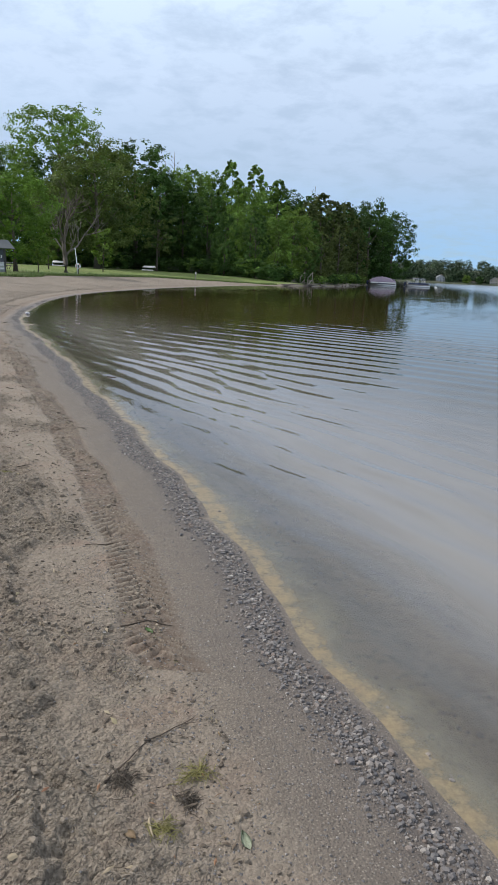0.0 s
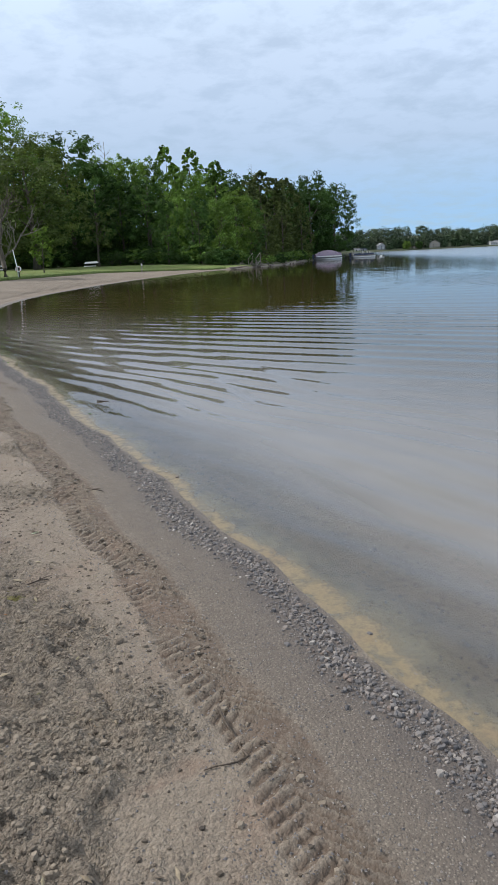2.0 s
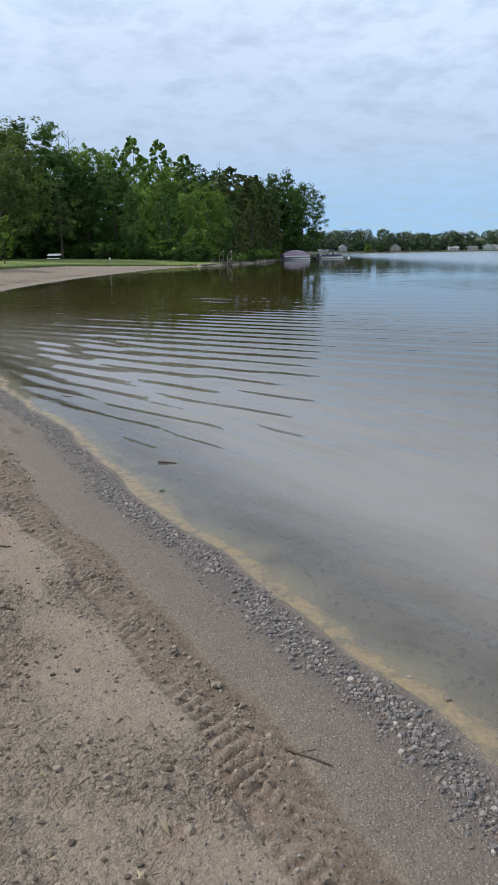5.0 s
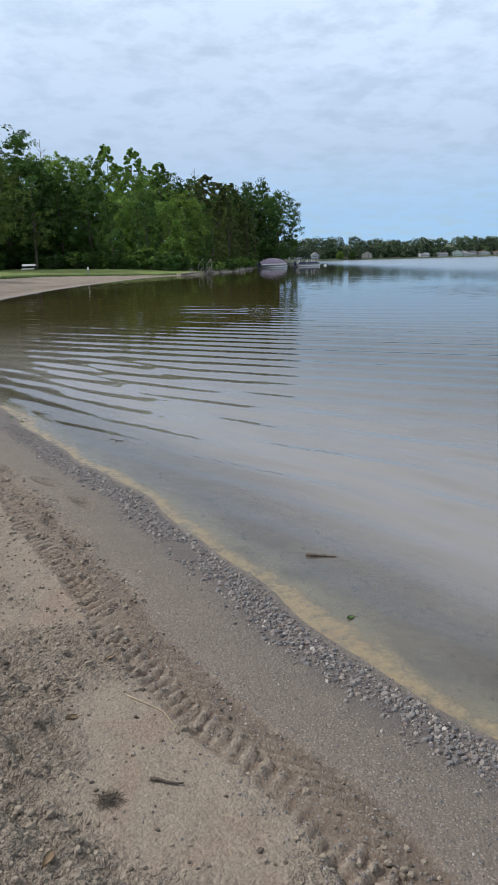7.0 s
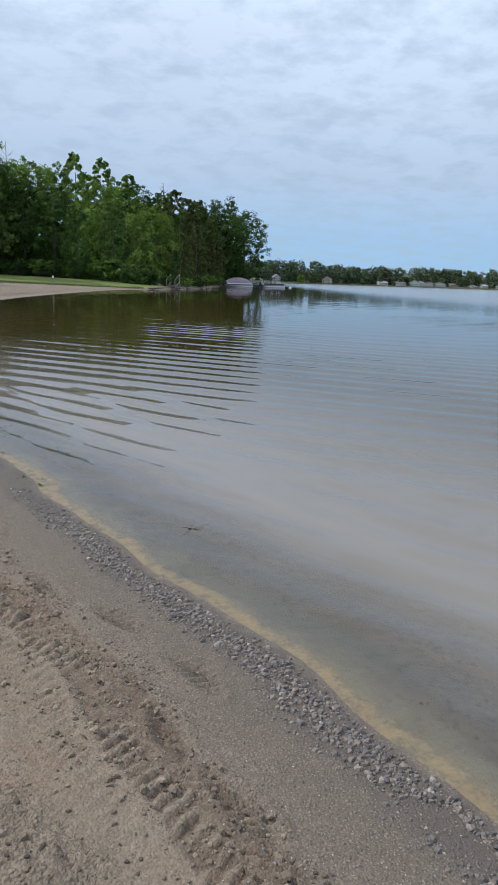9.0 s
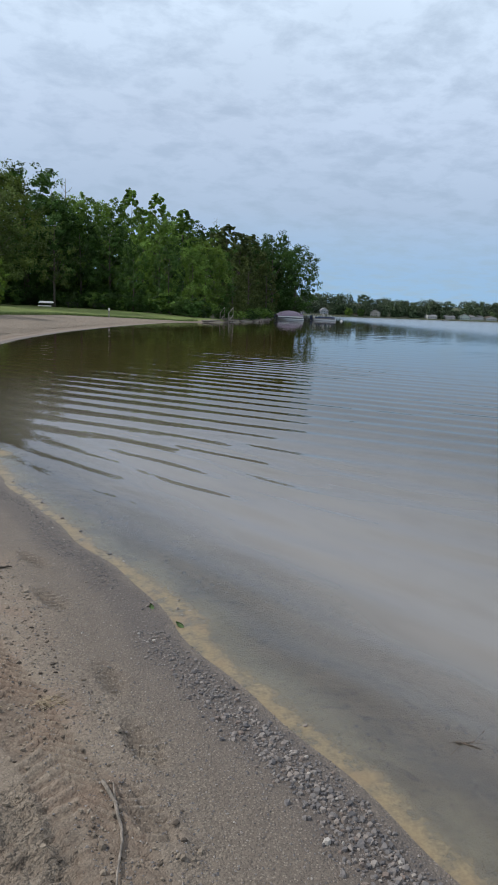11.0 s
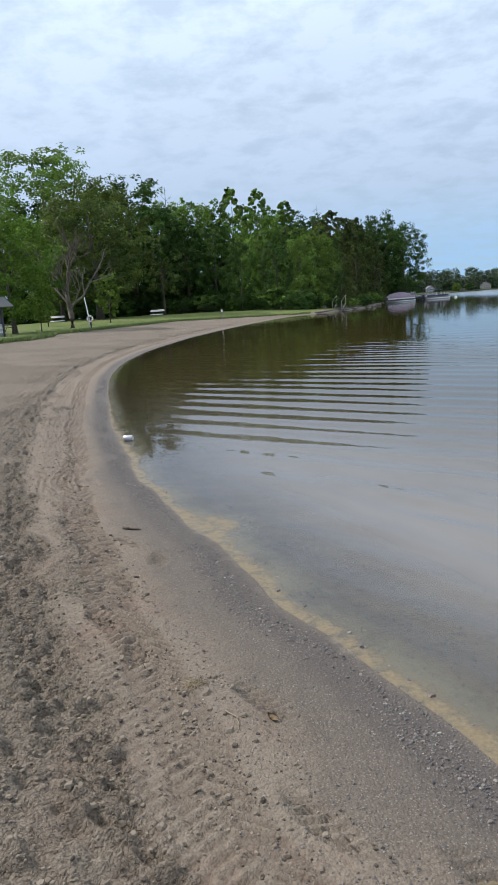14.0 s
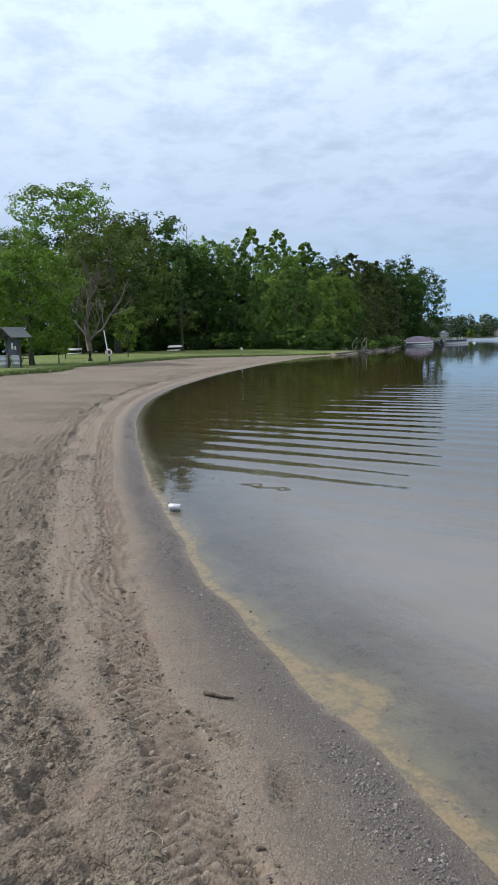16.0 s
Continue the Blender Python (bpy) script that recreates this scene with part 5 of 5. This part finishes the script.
for n, (pts, rad, label, mat, forks) in enumerate((
    ([(-0.37, 1.64), (-0.27, 1.84), (-0.14, 1.98)], 0.003, "thin dark forked twig lying on the sand", None, 3),
    ([(-0.22, 1.52), (-0.20, 1.45)], 0.005, "short pale broken stick on the sand", M_STRAW, 0),
    ([(-0.50, 2.55), (-0.40, 2.63), (-0.28, 2.60)], 0.004, "thin dark twig lying on the sand", None, 2),
    ([(-0.80, 3.66), (-0.71, 3.42), (-0.85, 3.37)], 0.005, "bent dark twig lying across a tyre track", None, 1),
    ([(-2.87, 7.81), (-2.77, 7.78)], 0.006, "short dark stick beside a tyre track", None, 0),
    ([(-2.93, 8.24), (-2.81, 8.13), (-2.77, 8.02)], 0.0028, "thin pale curved root on a tyre track", M_STRAW, 0),
    ([(-2.02, 9.33), (-1.87, 9.26)], 0.008, "dark wet stick afloat at the waterline", None, 0),
    ([(-4.28, 11.89), (-4.22, 11.68), (-4.23, 11.45)], 0.007, "long thin grey stick on the sand", M_DRIFT, 1),
    ([(-3.05, 12.00), (-2.98, 12.00), (-2.91, 12.06)], 0.005, "dark forked twig in the shallows", None, 3),
    ([(-6.23, 16.97), (-6.11, 16.92)], 0.010, "short dark stick on wet sand", None, 0),
    ([(-6.63, 16.98), (-6.55, 16.89)], 0.010, "short pale stick in a tyre track", M_DRIFT, 0),
    ([(-6.37, 16.09), (-6.34, 16.11), (-6.31, 16.10), (-6.295, 16.06), (-6.31, 16.02), (-6.33, 15.98), (-6.33, 15.90)], 0.002, "looped pale straw on churned sand", M_STRAW, 0),
    ([(-5.48, 14.70), (-5.44, 14.66), (-5.43, 14.58)], 0.003, "curved pale straw on wet sand", M_STRAW, 0),
    ([(-4.98, 13.72), (-4.88, 13.75)], 0.008, "short dark stick on wet sand", None, 0),
    ([(-6.9, 18.3), (-6.75, 18.22)], 0.008, "short dark stick on the sand", None, 1),
    ([(-1.75, 4.62), (-1.58, 4.70)], 0.005, "thin dark twig among dry leaves", None, 2),
    ([(-1.62, 6.15), (-1.50, 6.05)], 0.005, "thin dark twig on the sand", None, 1))):
    twig(pts, rad, label, mat, forks=forks, seed=n)


def fallen_leaf(x, y, length, mat, label, seed):
    r = np.random.RandomState(seed)
    ob = thing("fallen_leaf", pose(x, y, max(sand_z(x, y), 0.0) + 0.003, r.uniform(-12, 12), r.uniform(-12, 12), r.uniform(0, 360)), label, "leaf", "beach debris")
    bm = bmesh.new()
    rows = []
    for i in range(9):
        u = i / 8
        w = length * 0.24 * math.sin(math.pi * u ** 0.8) + 0.0006
        rows.append([bm.verts.new((length * (u - 0.5), v * w, length * (0.16 * v * v * u + 0.12 * (u - 0.5) ** 2))) for v in (-1, -0.5, 0, 0.5, 1)])
    for r0, r1 in zip(rows, rows[1:]):
        for j in range(4):
            bm.faces.new((r0[j], r1[j], r1[j + 1], r0[j + 1])).smooth = True
    bmesh.ops.solidify(bm, geom=bm.faces[:], thickness=0.0008)
    part("blade", bm, mat, ob)
    bm = bmesh.new(); tube(bm, [(-length * 0.5, 0, 0.002), (-length * 0.72, 0.004, 0.006)], [0.0012, 0.0008], 5)
    part("stalk", bm, M_STRAW, ob)


for n, (x, y, ln, mat, label) in enumerate((
    (0.04, 1.48, 0.055, M_LEAF_PALE, "pale green fallen leaf on the sand"),
    (-0.26, 1.45, 0.05, M_LEAF_DRY, "reddish brown dry leaf on the sand"),
    (-0.38, 2.54, 0.06, M_LEAF_FRESH, "fresh green fallen leaf on the sand"),
    (-1.79, 5.33, 0.042, M_LEAF_PALE, "pale green fallen leaf on the sand"),
    (-1.99, 8.66, 0.045, M_LEAF_FRESH, "green leaf caught in the pollen scum"),
    (-4.11, 13.22, 0.05, M_LEAF_FRESH, "green leaf caught in the pollen scum"),
    (-3.98, 13.01, 0.055, M_LEAF_FRESH, "green leaf caught in the pollen scum"),
    (-3.12, 7.57, 0.05, M_LEAF_DRY, "pale brown dry leaf on the sand"),
    (-3.11, 8.14, 0.05, M_LEAF_DRY, "curled brown dry leaf on the sand"),
    (-5.31, 14.64, 0.06, M_LEAF_DRY, "yellow-brown dry leaf on wet sand"),
    (-3.0, 8.5, 0.045, M_LEAF_DRY, "yellow-brown dry leaf in a tyre track"))):
    fallen_leaf(x, y, ln, mat, label, 60 + n)


def weed_tuft(x, y, size, mat, label, seed):
    r = np.random.RandomState(seed)
    ob = thing("weed_tuft", pose(x, y, sand_z(x, y)), label, "weed", "beach debris")
    bm = bmesh.new()
    for j in range(90):
        a, ln = r.uniform(0, 6.28), size * r.uniform(0.3, 1)
        p = Vector((r.normal() * size * 0.3, r.normal() * size * 0.25, 0.001))
        w = Vector((math.cos(a), math.sin(a), r.uniform(0.05, 0.45)))
        tube(bm, [p, p + w * ln * 0.5, p + Vector((w.x, w.y, 0.02)) * ln], [0.0013, 0.0010, 0.0004], 3, False)
    part("foliage", bm, mat, ob)


M_SOIL = plain("dark_damp_soil", (0.060, 0.048, 0.036), 0.95, vary=0.3, scale=60, bump=0.5)
M_WEED = plain("yellowing_weed", (0.15, 0.135, 0.04), 0.8, vary=0.4, scale=60)
for n, (x, y, s, label) in enumerate(((-0.11, 1.72, 0.075, "uprooted yellowing weed tuft on the sand"), (-0.32, 1.66, 0.06, "uprooted dark weed tuft on the sand"), (-0.13, 1.60, 0.06, "uprooted dark weed tuft on the sand"),
                                     (-0.18, 1.48, 0.05, "dry weed tuft on the sand"), (-5.61, 14.90, 0.06, "pale dry weed tuft on wet sand"), (-4.5, 12.36, 0.06, "dry weed tuft on the sand"), (-2.98, 7.75, 0.05, "dark weed tuft on the sand"), (-1.69, 4.5, 0.07, "dry weed tuft on churned sand"))):
    weed_tuft(x, y, s, M_WEED if n in (0, 3, 7) else M_SOIL if n in (1, 2, 6) else M_STRAW, label, 90 + n)

# ---- loose stuff: gravel, clods, litter, lawn grass ----
def stone_shapes(count, seed, rough=0.28, flat=(0.45, 0.8)):
    r = np.random.RandomState(seed)
    bm = bmesh.new(); bmesh.ops.create_icosphere(bm, subdivisions=1, radius=1.0)
    v = np.array([q.co for q in bm.verts]); f = np.array([[q.index for q in p.verts] for p in bm.faces]); bm.free()
    return [v * (1 + rough * r.uniform(-1, 1, (len(v), 1))) * np.array([1, r.uniform(0.6, 0.95), r.uniform(*flat)]) for _ in range(count)], f


def scatter(name, seed, ys, ds, sizes, shapes, faces, material, sink=0.35):
    """Many lumps on the sand, joined into one mesh."""
    r = np.random.RandomState(seed)
    x = shore_x(ys) - ds / shore_cos(ys)
    z = level(ds, ys) + relief(ds, ys)[0]
    n, k = len(ys), len(shapes[0])
    pick = r.randint(0, len(shapes), n)
    base = np.stack(shapes)[pick] * sizes[:, None, None]
    a = r.uniform(0, 2 * math.pi, n)
    c, s = np.cos(a)[:, None], np.sin(a)[:, None]
    v = np.stack([base[..., 0] * c - base[..., 1] * s + x[:, None], base[..., 0] * s + base[..., 1] * c + ys[:, None], base[..., 2] + (z + sizes * sink)[:, None]], -1)
    f = (faces[None] + (np.arange(n) * k)[:, None, None]).reshape(-1, 3)
    return mesh_of(name, v.reshape(-1, 3), f, material)


def pebble_material(single):
    m = Nodes("pebble" if single else "gravel")
    if single:
        r = m.nt.nodes.new("ShaderNodeObjectInfo").outputs["Random"]
    else:
        r = m.nt.nodes.new("ShaderNodeNewGeometry").outputs["Random Per Island"]
    c = m.ramp(r, [(0.0, (0.030, 0.030, 0.036)), (0.25, (0.112, 0.104, 0.104)), (0.45, (0.175, 0.152, 0.138)), (0.62, (0.062, 0.060, 0.068)), (0.80, (0.230, 0.205, 0.186)), (0.93, (0.130, 0.092, 0.073)), (1.0, (0.36, 0.34, 0.31))])
    c = m.mix(m.math("MULTIPLY", m.noise(160, 4), 0.5), c, (0.085, 0.076, 0.068))
    return m.done(c, 0.6, m.bump(m.noise(300, 3), 0.003, 0.6))


def soil_like(name, a, b):
    m = Nodes(name)
    isl = m.nt.nodes.new("ShaderNodeNewGeometry").outputs["Random Per Island"]
    c = m.mix(isl, a, b)
    c = m.mix(m.math("MULTIPLY", m.noise(90, 4), 0.4), c, tuple(v * 0.5 for v in a))
    return m.done(c, 0.95, m.bump(m.noise(200, 3), 0.004, 0.8))


M_GRAVEL, M_PEBBLE = pebble_material(False), pebble_material(True)
M_CLOD = soil_like("sand_clod", (0.125, 0.100, 0.076), (0.25, 0.208, 0.160))
r = np.random.RandomState(101)
stones, sf = stone_shapes(14, 3)


def along(n, far=30.0):
    """Places along the shore, denser near the walk."""
    return np.where(r.rand(n) < 0.82, r.uniform(0.9, 21.5, n), r.uniform(21.5, far, n))


def dome_shapes(count, seed, flat=(0.5, 0.9)):
    """Rounded irregular lumps: a five-sided foot, a narrower shoulder and a flat top."""
    q = np.random.RandomState(seed)
    a = np.arange(5) * 2 * math.pi / 5
    foot = np.stack([np.cos(a), np.sin(a), 0 * a - 0.25], -1)
    top = np.stack([0.66 * np.cos(a + 0.5), 0.66 * np.sin(a + 0.5), 0 * a + 0.62], -1)
    v = np.concatenate([foot, top])
    f = np.array([t for k in range(5) for t in ((k, (k + 1) % 5, 5 + k), ((k + 1) % 5, 5 + (k + 1) % 5, 5 + k))] + [(5, 6, 7), (5, 7, 8), (5, 8, 9)])
    return [(v * q.uniform(0.8, 1.2, (10, 1)) + q.uniform(-0.10, 0.10, (10, 3))) * np.array([1, q.uniform(0.6, 1), q.uniform(*flat)]) for _ in range(count)], f


def octa_shapes(count, seed, flat=(0.5, 0.9)):
    """Small grains, of which the upper half shows."""
    q = np.random.RandomState(seed)
    v = np.array([(1, 0, 0), (-1, 0, 0), (0, 1, 0), (0, -1, 0), (0, 0, 1)], float)
    f = np.array([(0, 2, 4), (2, 1, 4), (1, 3, 4), (3, 0, 4)])
    return [v * q.uniform(0.7, 1.25, (5, 1)) * np.array([1, q.uniform(0.6, 1), q.uniform(*flat)]) + q.uniform(-0.22, 0.22, (5, 3)) for _ in range(count)], f


def band(ys):
    """Middle of the gravel band, inland of the shoreline."""
    return 0.125 + 0.020 * np.sin(ys * 1.3) + 0.012 * np.sin(ys * 3.7)


grit, gf = octa_shapes(24, 5, (0.45, 0.8))
pebbles, pf = dome_shapes(30, 6, (0.55, 0.95))
n = 30000
ys = along(n)
ds = band(ys) + r.normal(size=n) * 0.056
keep = (ds > 0.03) & (lattice_noise(ys * 2.2, ds * 6, 60) > -0.62 + 0.4 * step(ys, 11.5, 13.5))
ys, ds = ys[keep], ds[keep]
sz = np.clip(r.lognormal(-5.08, 0.42, len(ys)), 0.003, 0.015) * (1 - 0.4 * step(ys, 11.5, 13.5))
tagged(new("gravel", scatter("gravel", 1, ys, ds, sz, pebbles, pf, M_GRAVEL, 0.2)), "band of mixed grey gravel along the waterline", "gravel", kind="stuff")
n = 62000
ys = along(n, 24)
ds = np.where(r.rand(n) < 0.35, np.abs(band(ys) + r.normal(size=n) * 0.07), r.uniform(0.05, 0.85, n))
sz = np.clip(r.lognormal(-5.6, 0.36, n), 0.002, 0.006)
tagged(new("fine_gravel", scatter("fine_gravel", 2, ys, ds, sz, grit, gf, M_GRAVEL, 0.1)), "scattered fine grit on the wet sand", "gravel", kind="stuff")
n = 9000
ys, ds = along(n, 24), -0.06 - 1.7 * r.rand(n) ** 1.3
keep = lattice_noise(ys * 1.9, ds * 3.0, 65) > -0.15
ys, ds = ys[keep], ds[keep]
sz = np.clip(r.lognormal(-4.9, 0.42, len(ys)), 0.003, 0.018)
tagged(new("lakebed_pebbles", scatter("lakebed_pebbles", 7, ys, ds, sz, pebbles, pf, M_GRAVEL, 0.2)), "small pebbles on the lake bed in the shallows", "gravel", kind="stuff")
n = 26000
ys, ds = along(n), 0.55 + 3.0 * r.rand(n) ** 1.6
sz = np.clip(r.lognormal(-5.75, 0.45, n), 0.0018, 0.007)
tagged(new("scattered_pebbles", scatter("scattered_pebbles", 3, ys, ds, sz, grit, gf, M_GRAVEL, 0.1)), "small pebbles strewn over the dry sand", "gravel", kind="stuff")
clods, cf = dome_shapes(24, 8, (0.5, 0.9))
n = 125000
ys, ds = along(n, 26), 0.55 + 2.9 * r.rand(n) ** 1.35
_, turned, across, _ = relief(ds, ys)
churned = np.maximum(np.maximum(turned, 0.20), 0.45 * (np.abs(across) < 1.2)) * (0.15 + 0.85 * (lattice_noise(ys * 3.1, ds * 3.1, 61) > 0.0))
keep = r.rand(n) < churned * 0.75 * np.where(ys > 21, 0.4, 1.0)
ys, ds = ys[keep], ds[keep]
sz = np.clip(r.lognormal(-5.15, 0.50, len(ys)), 0.002, 0.017)
tagged(new("sand_clods", scatter("sand_clods", 4, ys, ds, sz, clods, cf, M_CLOD, 0.2)), "crumbled clods of damp sand", "sand", kind="stuff")
n = 30000
ys, ds = along(n, 24), 0.55 + 2.9 * r.rand(n) ** 1.3
keep = ((lattice_noise(ys * 2.3, ds * 2.9, 62) > 0.12) & (relief(ds, ys)[1] > 0.08)) | (r.rand(n) < 0.34)
ys, ds = ys[keep], ds[keep]
sz = np.clip(r.lognormal(-5.2, 0.45, len(ys)), 0.002, 0.013)
darks, df = dome_shapes(16, 12, (0.4, 0.75))
tagged(new("damp_crumbs", scatter("damp_crumbs", 5, ys, ds, sz, darks, df, soil_like("damp_crumb", (0.045, 0.036, 0.028), (0.105, 0.082, 0.06)), 0.1)), "dark damp crumbs of soil and rotted weed", "soil", kind="stuff")


def build_litter():
    """Straw, bark flakes and leaf scraps lying on the churned sand."""
    n = 36000
    ys, ds = along(n, 22), 0.55 + 2.8 * r.rand(n) ** 1.3
    keep = (lattice_noise(ys * 2.1 + 5, ds * 2.6, 63) > np.where(ys < 6.0, -0.05, 0.34)) & (ds > np.where(ys < 4, 0.5, 0.85))
    ys, ds = ys[keep], ds[keep]
    x, z = shore_x(ys) - ds / shore_cos(ys), level(ds, ys) + relief(ds, ys)[0] + 0.004
    a, ln = r.uniform(0, 6.28, len(ys)), np.clip(r.lognormal(-4.75, 0.5, len(ys)), 0.004, 0.028)
    wd = np.where(r.rand(len(ys)) < 0.6, 0.0011, ln * 0.30)
    u = np.stack([np.cos(a), np.sin(a), r.uniform(-0.25, 0.25, len(ys))], -1) * ln[:, None]
    w = np.stack([-np.sin(a), np.cos(a), r.uniform(-0.5, 0.5, len(ys))], -1) * wd[:, None]
    p = np.stack([x, ys, z], -1)
    top = np.array([0, 0, 0.0022])
    v = np.stack([p - u, p - w + top, p + u, p + w + top, p - u * 0.1 + top * 2], 1)
    q = np.array([[0, 1, 4], [1, 2, 4], [2, 3, 4], [3, 0, 4]])
    f = (q[None] + (np.arange(len(p)) * 5)[:, None, None]).reshape(-1, 3)
    m = Nodes("plant_litter")
    isl = m.nt.nodes.new("ShaderNodeNewGeometry").outputs["Random Per Island"]
    c = m.ramp(isl, [(0.0, (0.035, 0.026, 0.018)), (0.35, (0.085, 0.062, 0.042)), (0.62, (0.16, 0.125, 0.082)), (0.86, (0.25, 0.205, 0.14)), (0.95, (0.13, 0.12, 0.045)), (1.0, (0.19, 0.085, 0.05))])
    tagged(new("plant_litter", mesh_of("plant_litter", v.reshape(-1, 3), f, m.done(c, 0.85))), "dry straw and leaf scraps strewn on the sand", "plant litter", kind="stuff")


def build_grass():
    n = 26000
    ys = r.uniform(36, 92, n)
    off = np.abs(r.normal(size=n)) * np.where(r.rand(n) < 0.6, 0.5, 7) - 0.25
    ds = np.interp(ys, LAWN_Y, LAWN_D) + off + 0.25 * lattice_noise(ys * 1.2, ys * 0, 64)
    x, z = shore_x(ys) - ds / shore_cos(ys), level(ds, ys) + 0.02
    h = np.where(off < 0.5, r.uniform(0.10, 0.26, n), r.uniform(0.05, 0.10, n))
    a = r.uniform(0, 6.28, n)
    p = np.stack([x, ys, z], -1)
    w = np.stack([np.cos(a), np.sin(a), 0 * a], -1) * 0.035
    lean = np.stack([r.normal(size=n) * 0.3, r.normal(size=n) * 0.3, 1 + 0 * a], -1) * h[:, None]
    v = np.stack([p - w, p + w, p + lean], 1).reshape(-1, 3)
    m = Nodes("grass_blades")
    isl = m.nt.nodes.new("ShaderNodeNewGeometry").outputs["Random Per Island"]
    c = m.mix(isl, (0.075, 0.13, 0.028), (0.17, 0.22, 0.06))
    tagged(new("grass", mesh_of("grass", v, np.arange(len(v)).reshape(-1, 3), m.done(c, 0.7))), "uneven green grass at the lawn's sandy edge", "grass", kind="stuff")


build_litter()
build_grass()

# larger stones of the gravel band, one by one
bed_ob = tagged(new("gravel_bank"), "larger grey stones lying in the gravel band", "stones", kind="structure")
stone_meshes = []
for sh in stones:
    stone_meshes.append(mesh_of("stone", sh, sf, M_PEBBLE))
for j in range(300):
    y = r.uniform(0.9, 17.5)
    d = float(band(y)) + r.normal() * 0.045
    d = max(d, 0.06)
    x = float(shore_x(y) - d / shore_cos(y))
    s = r.uniform(0.009, 0.016) * (1 - 0.4 * float(step(y, 11.5, 13.5)))
    o = new("stone", stone_meshes[j % len(stone_meshes)])
    o.parent = bed_ob
    o.matrix_world = pose(x, y, float(level(d, y)) + s * 0.3, 0, 0, r.uniform(0, 360)) @ Matrix.Diagonal((s, s, s, 1))
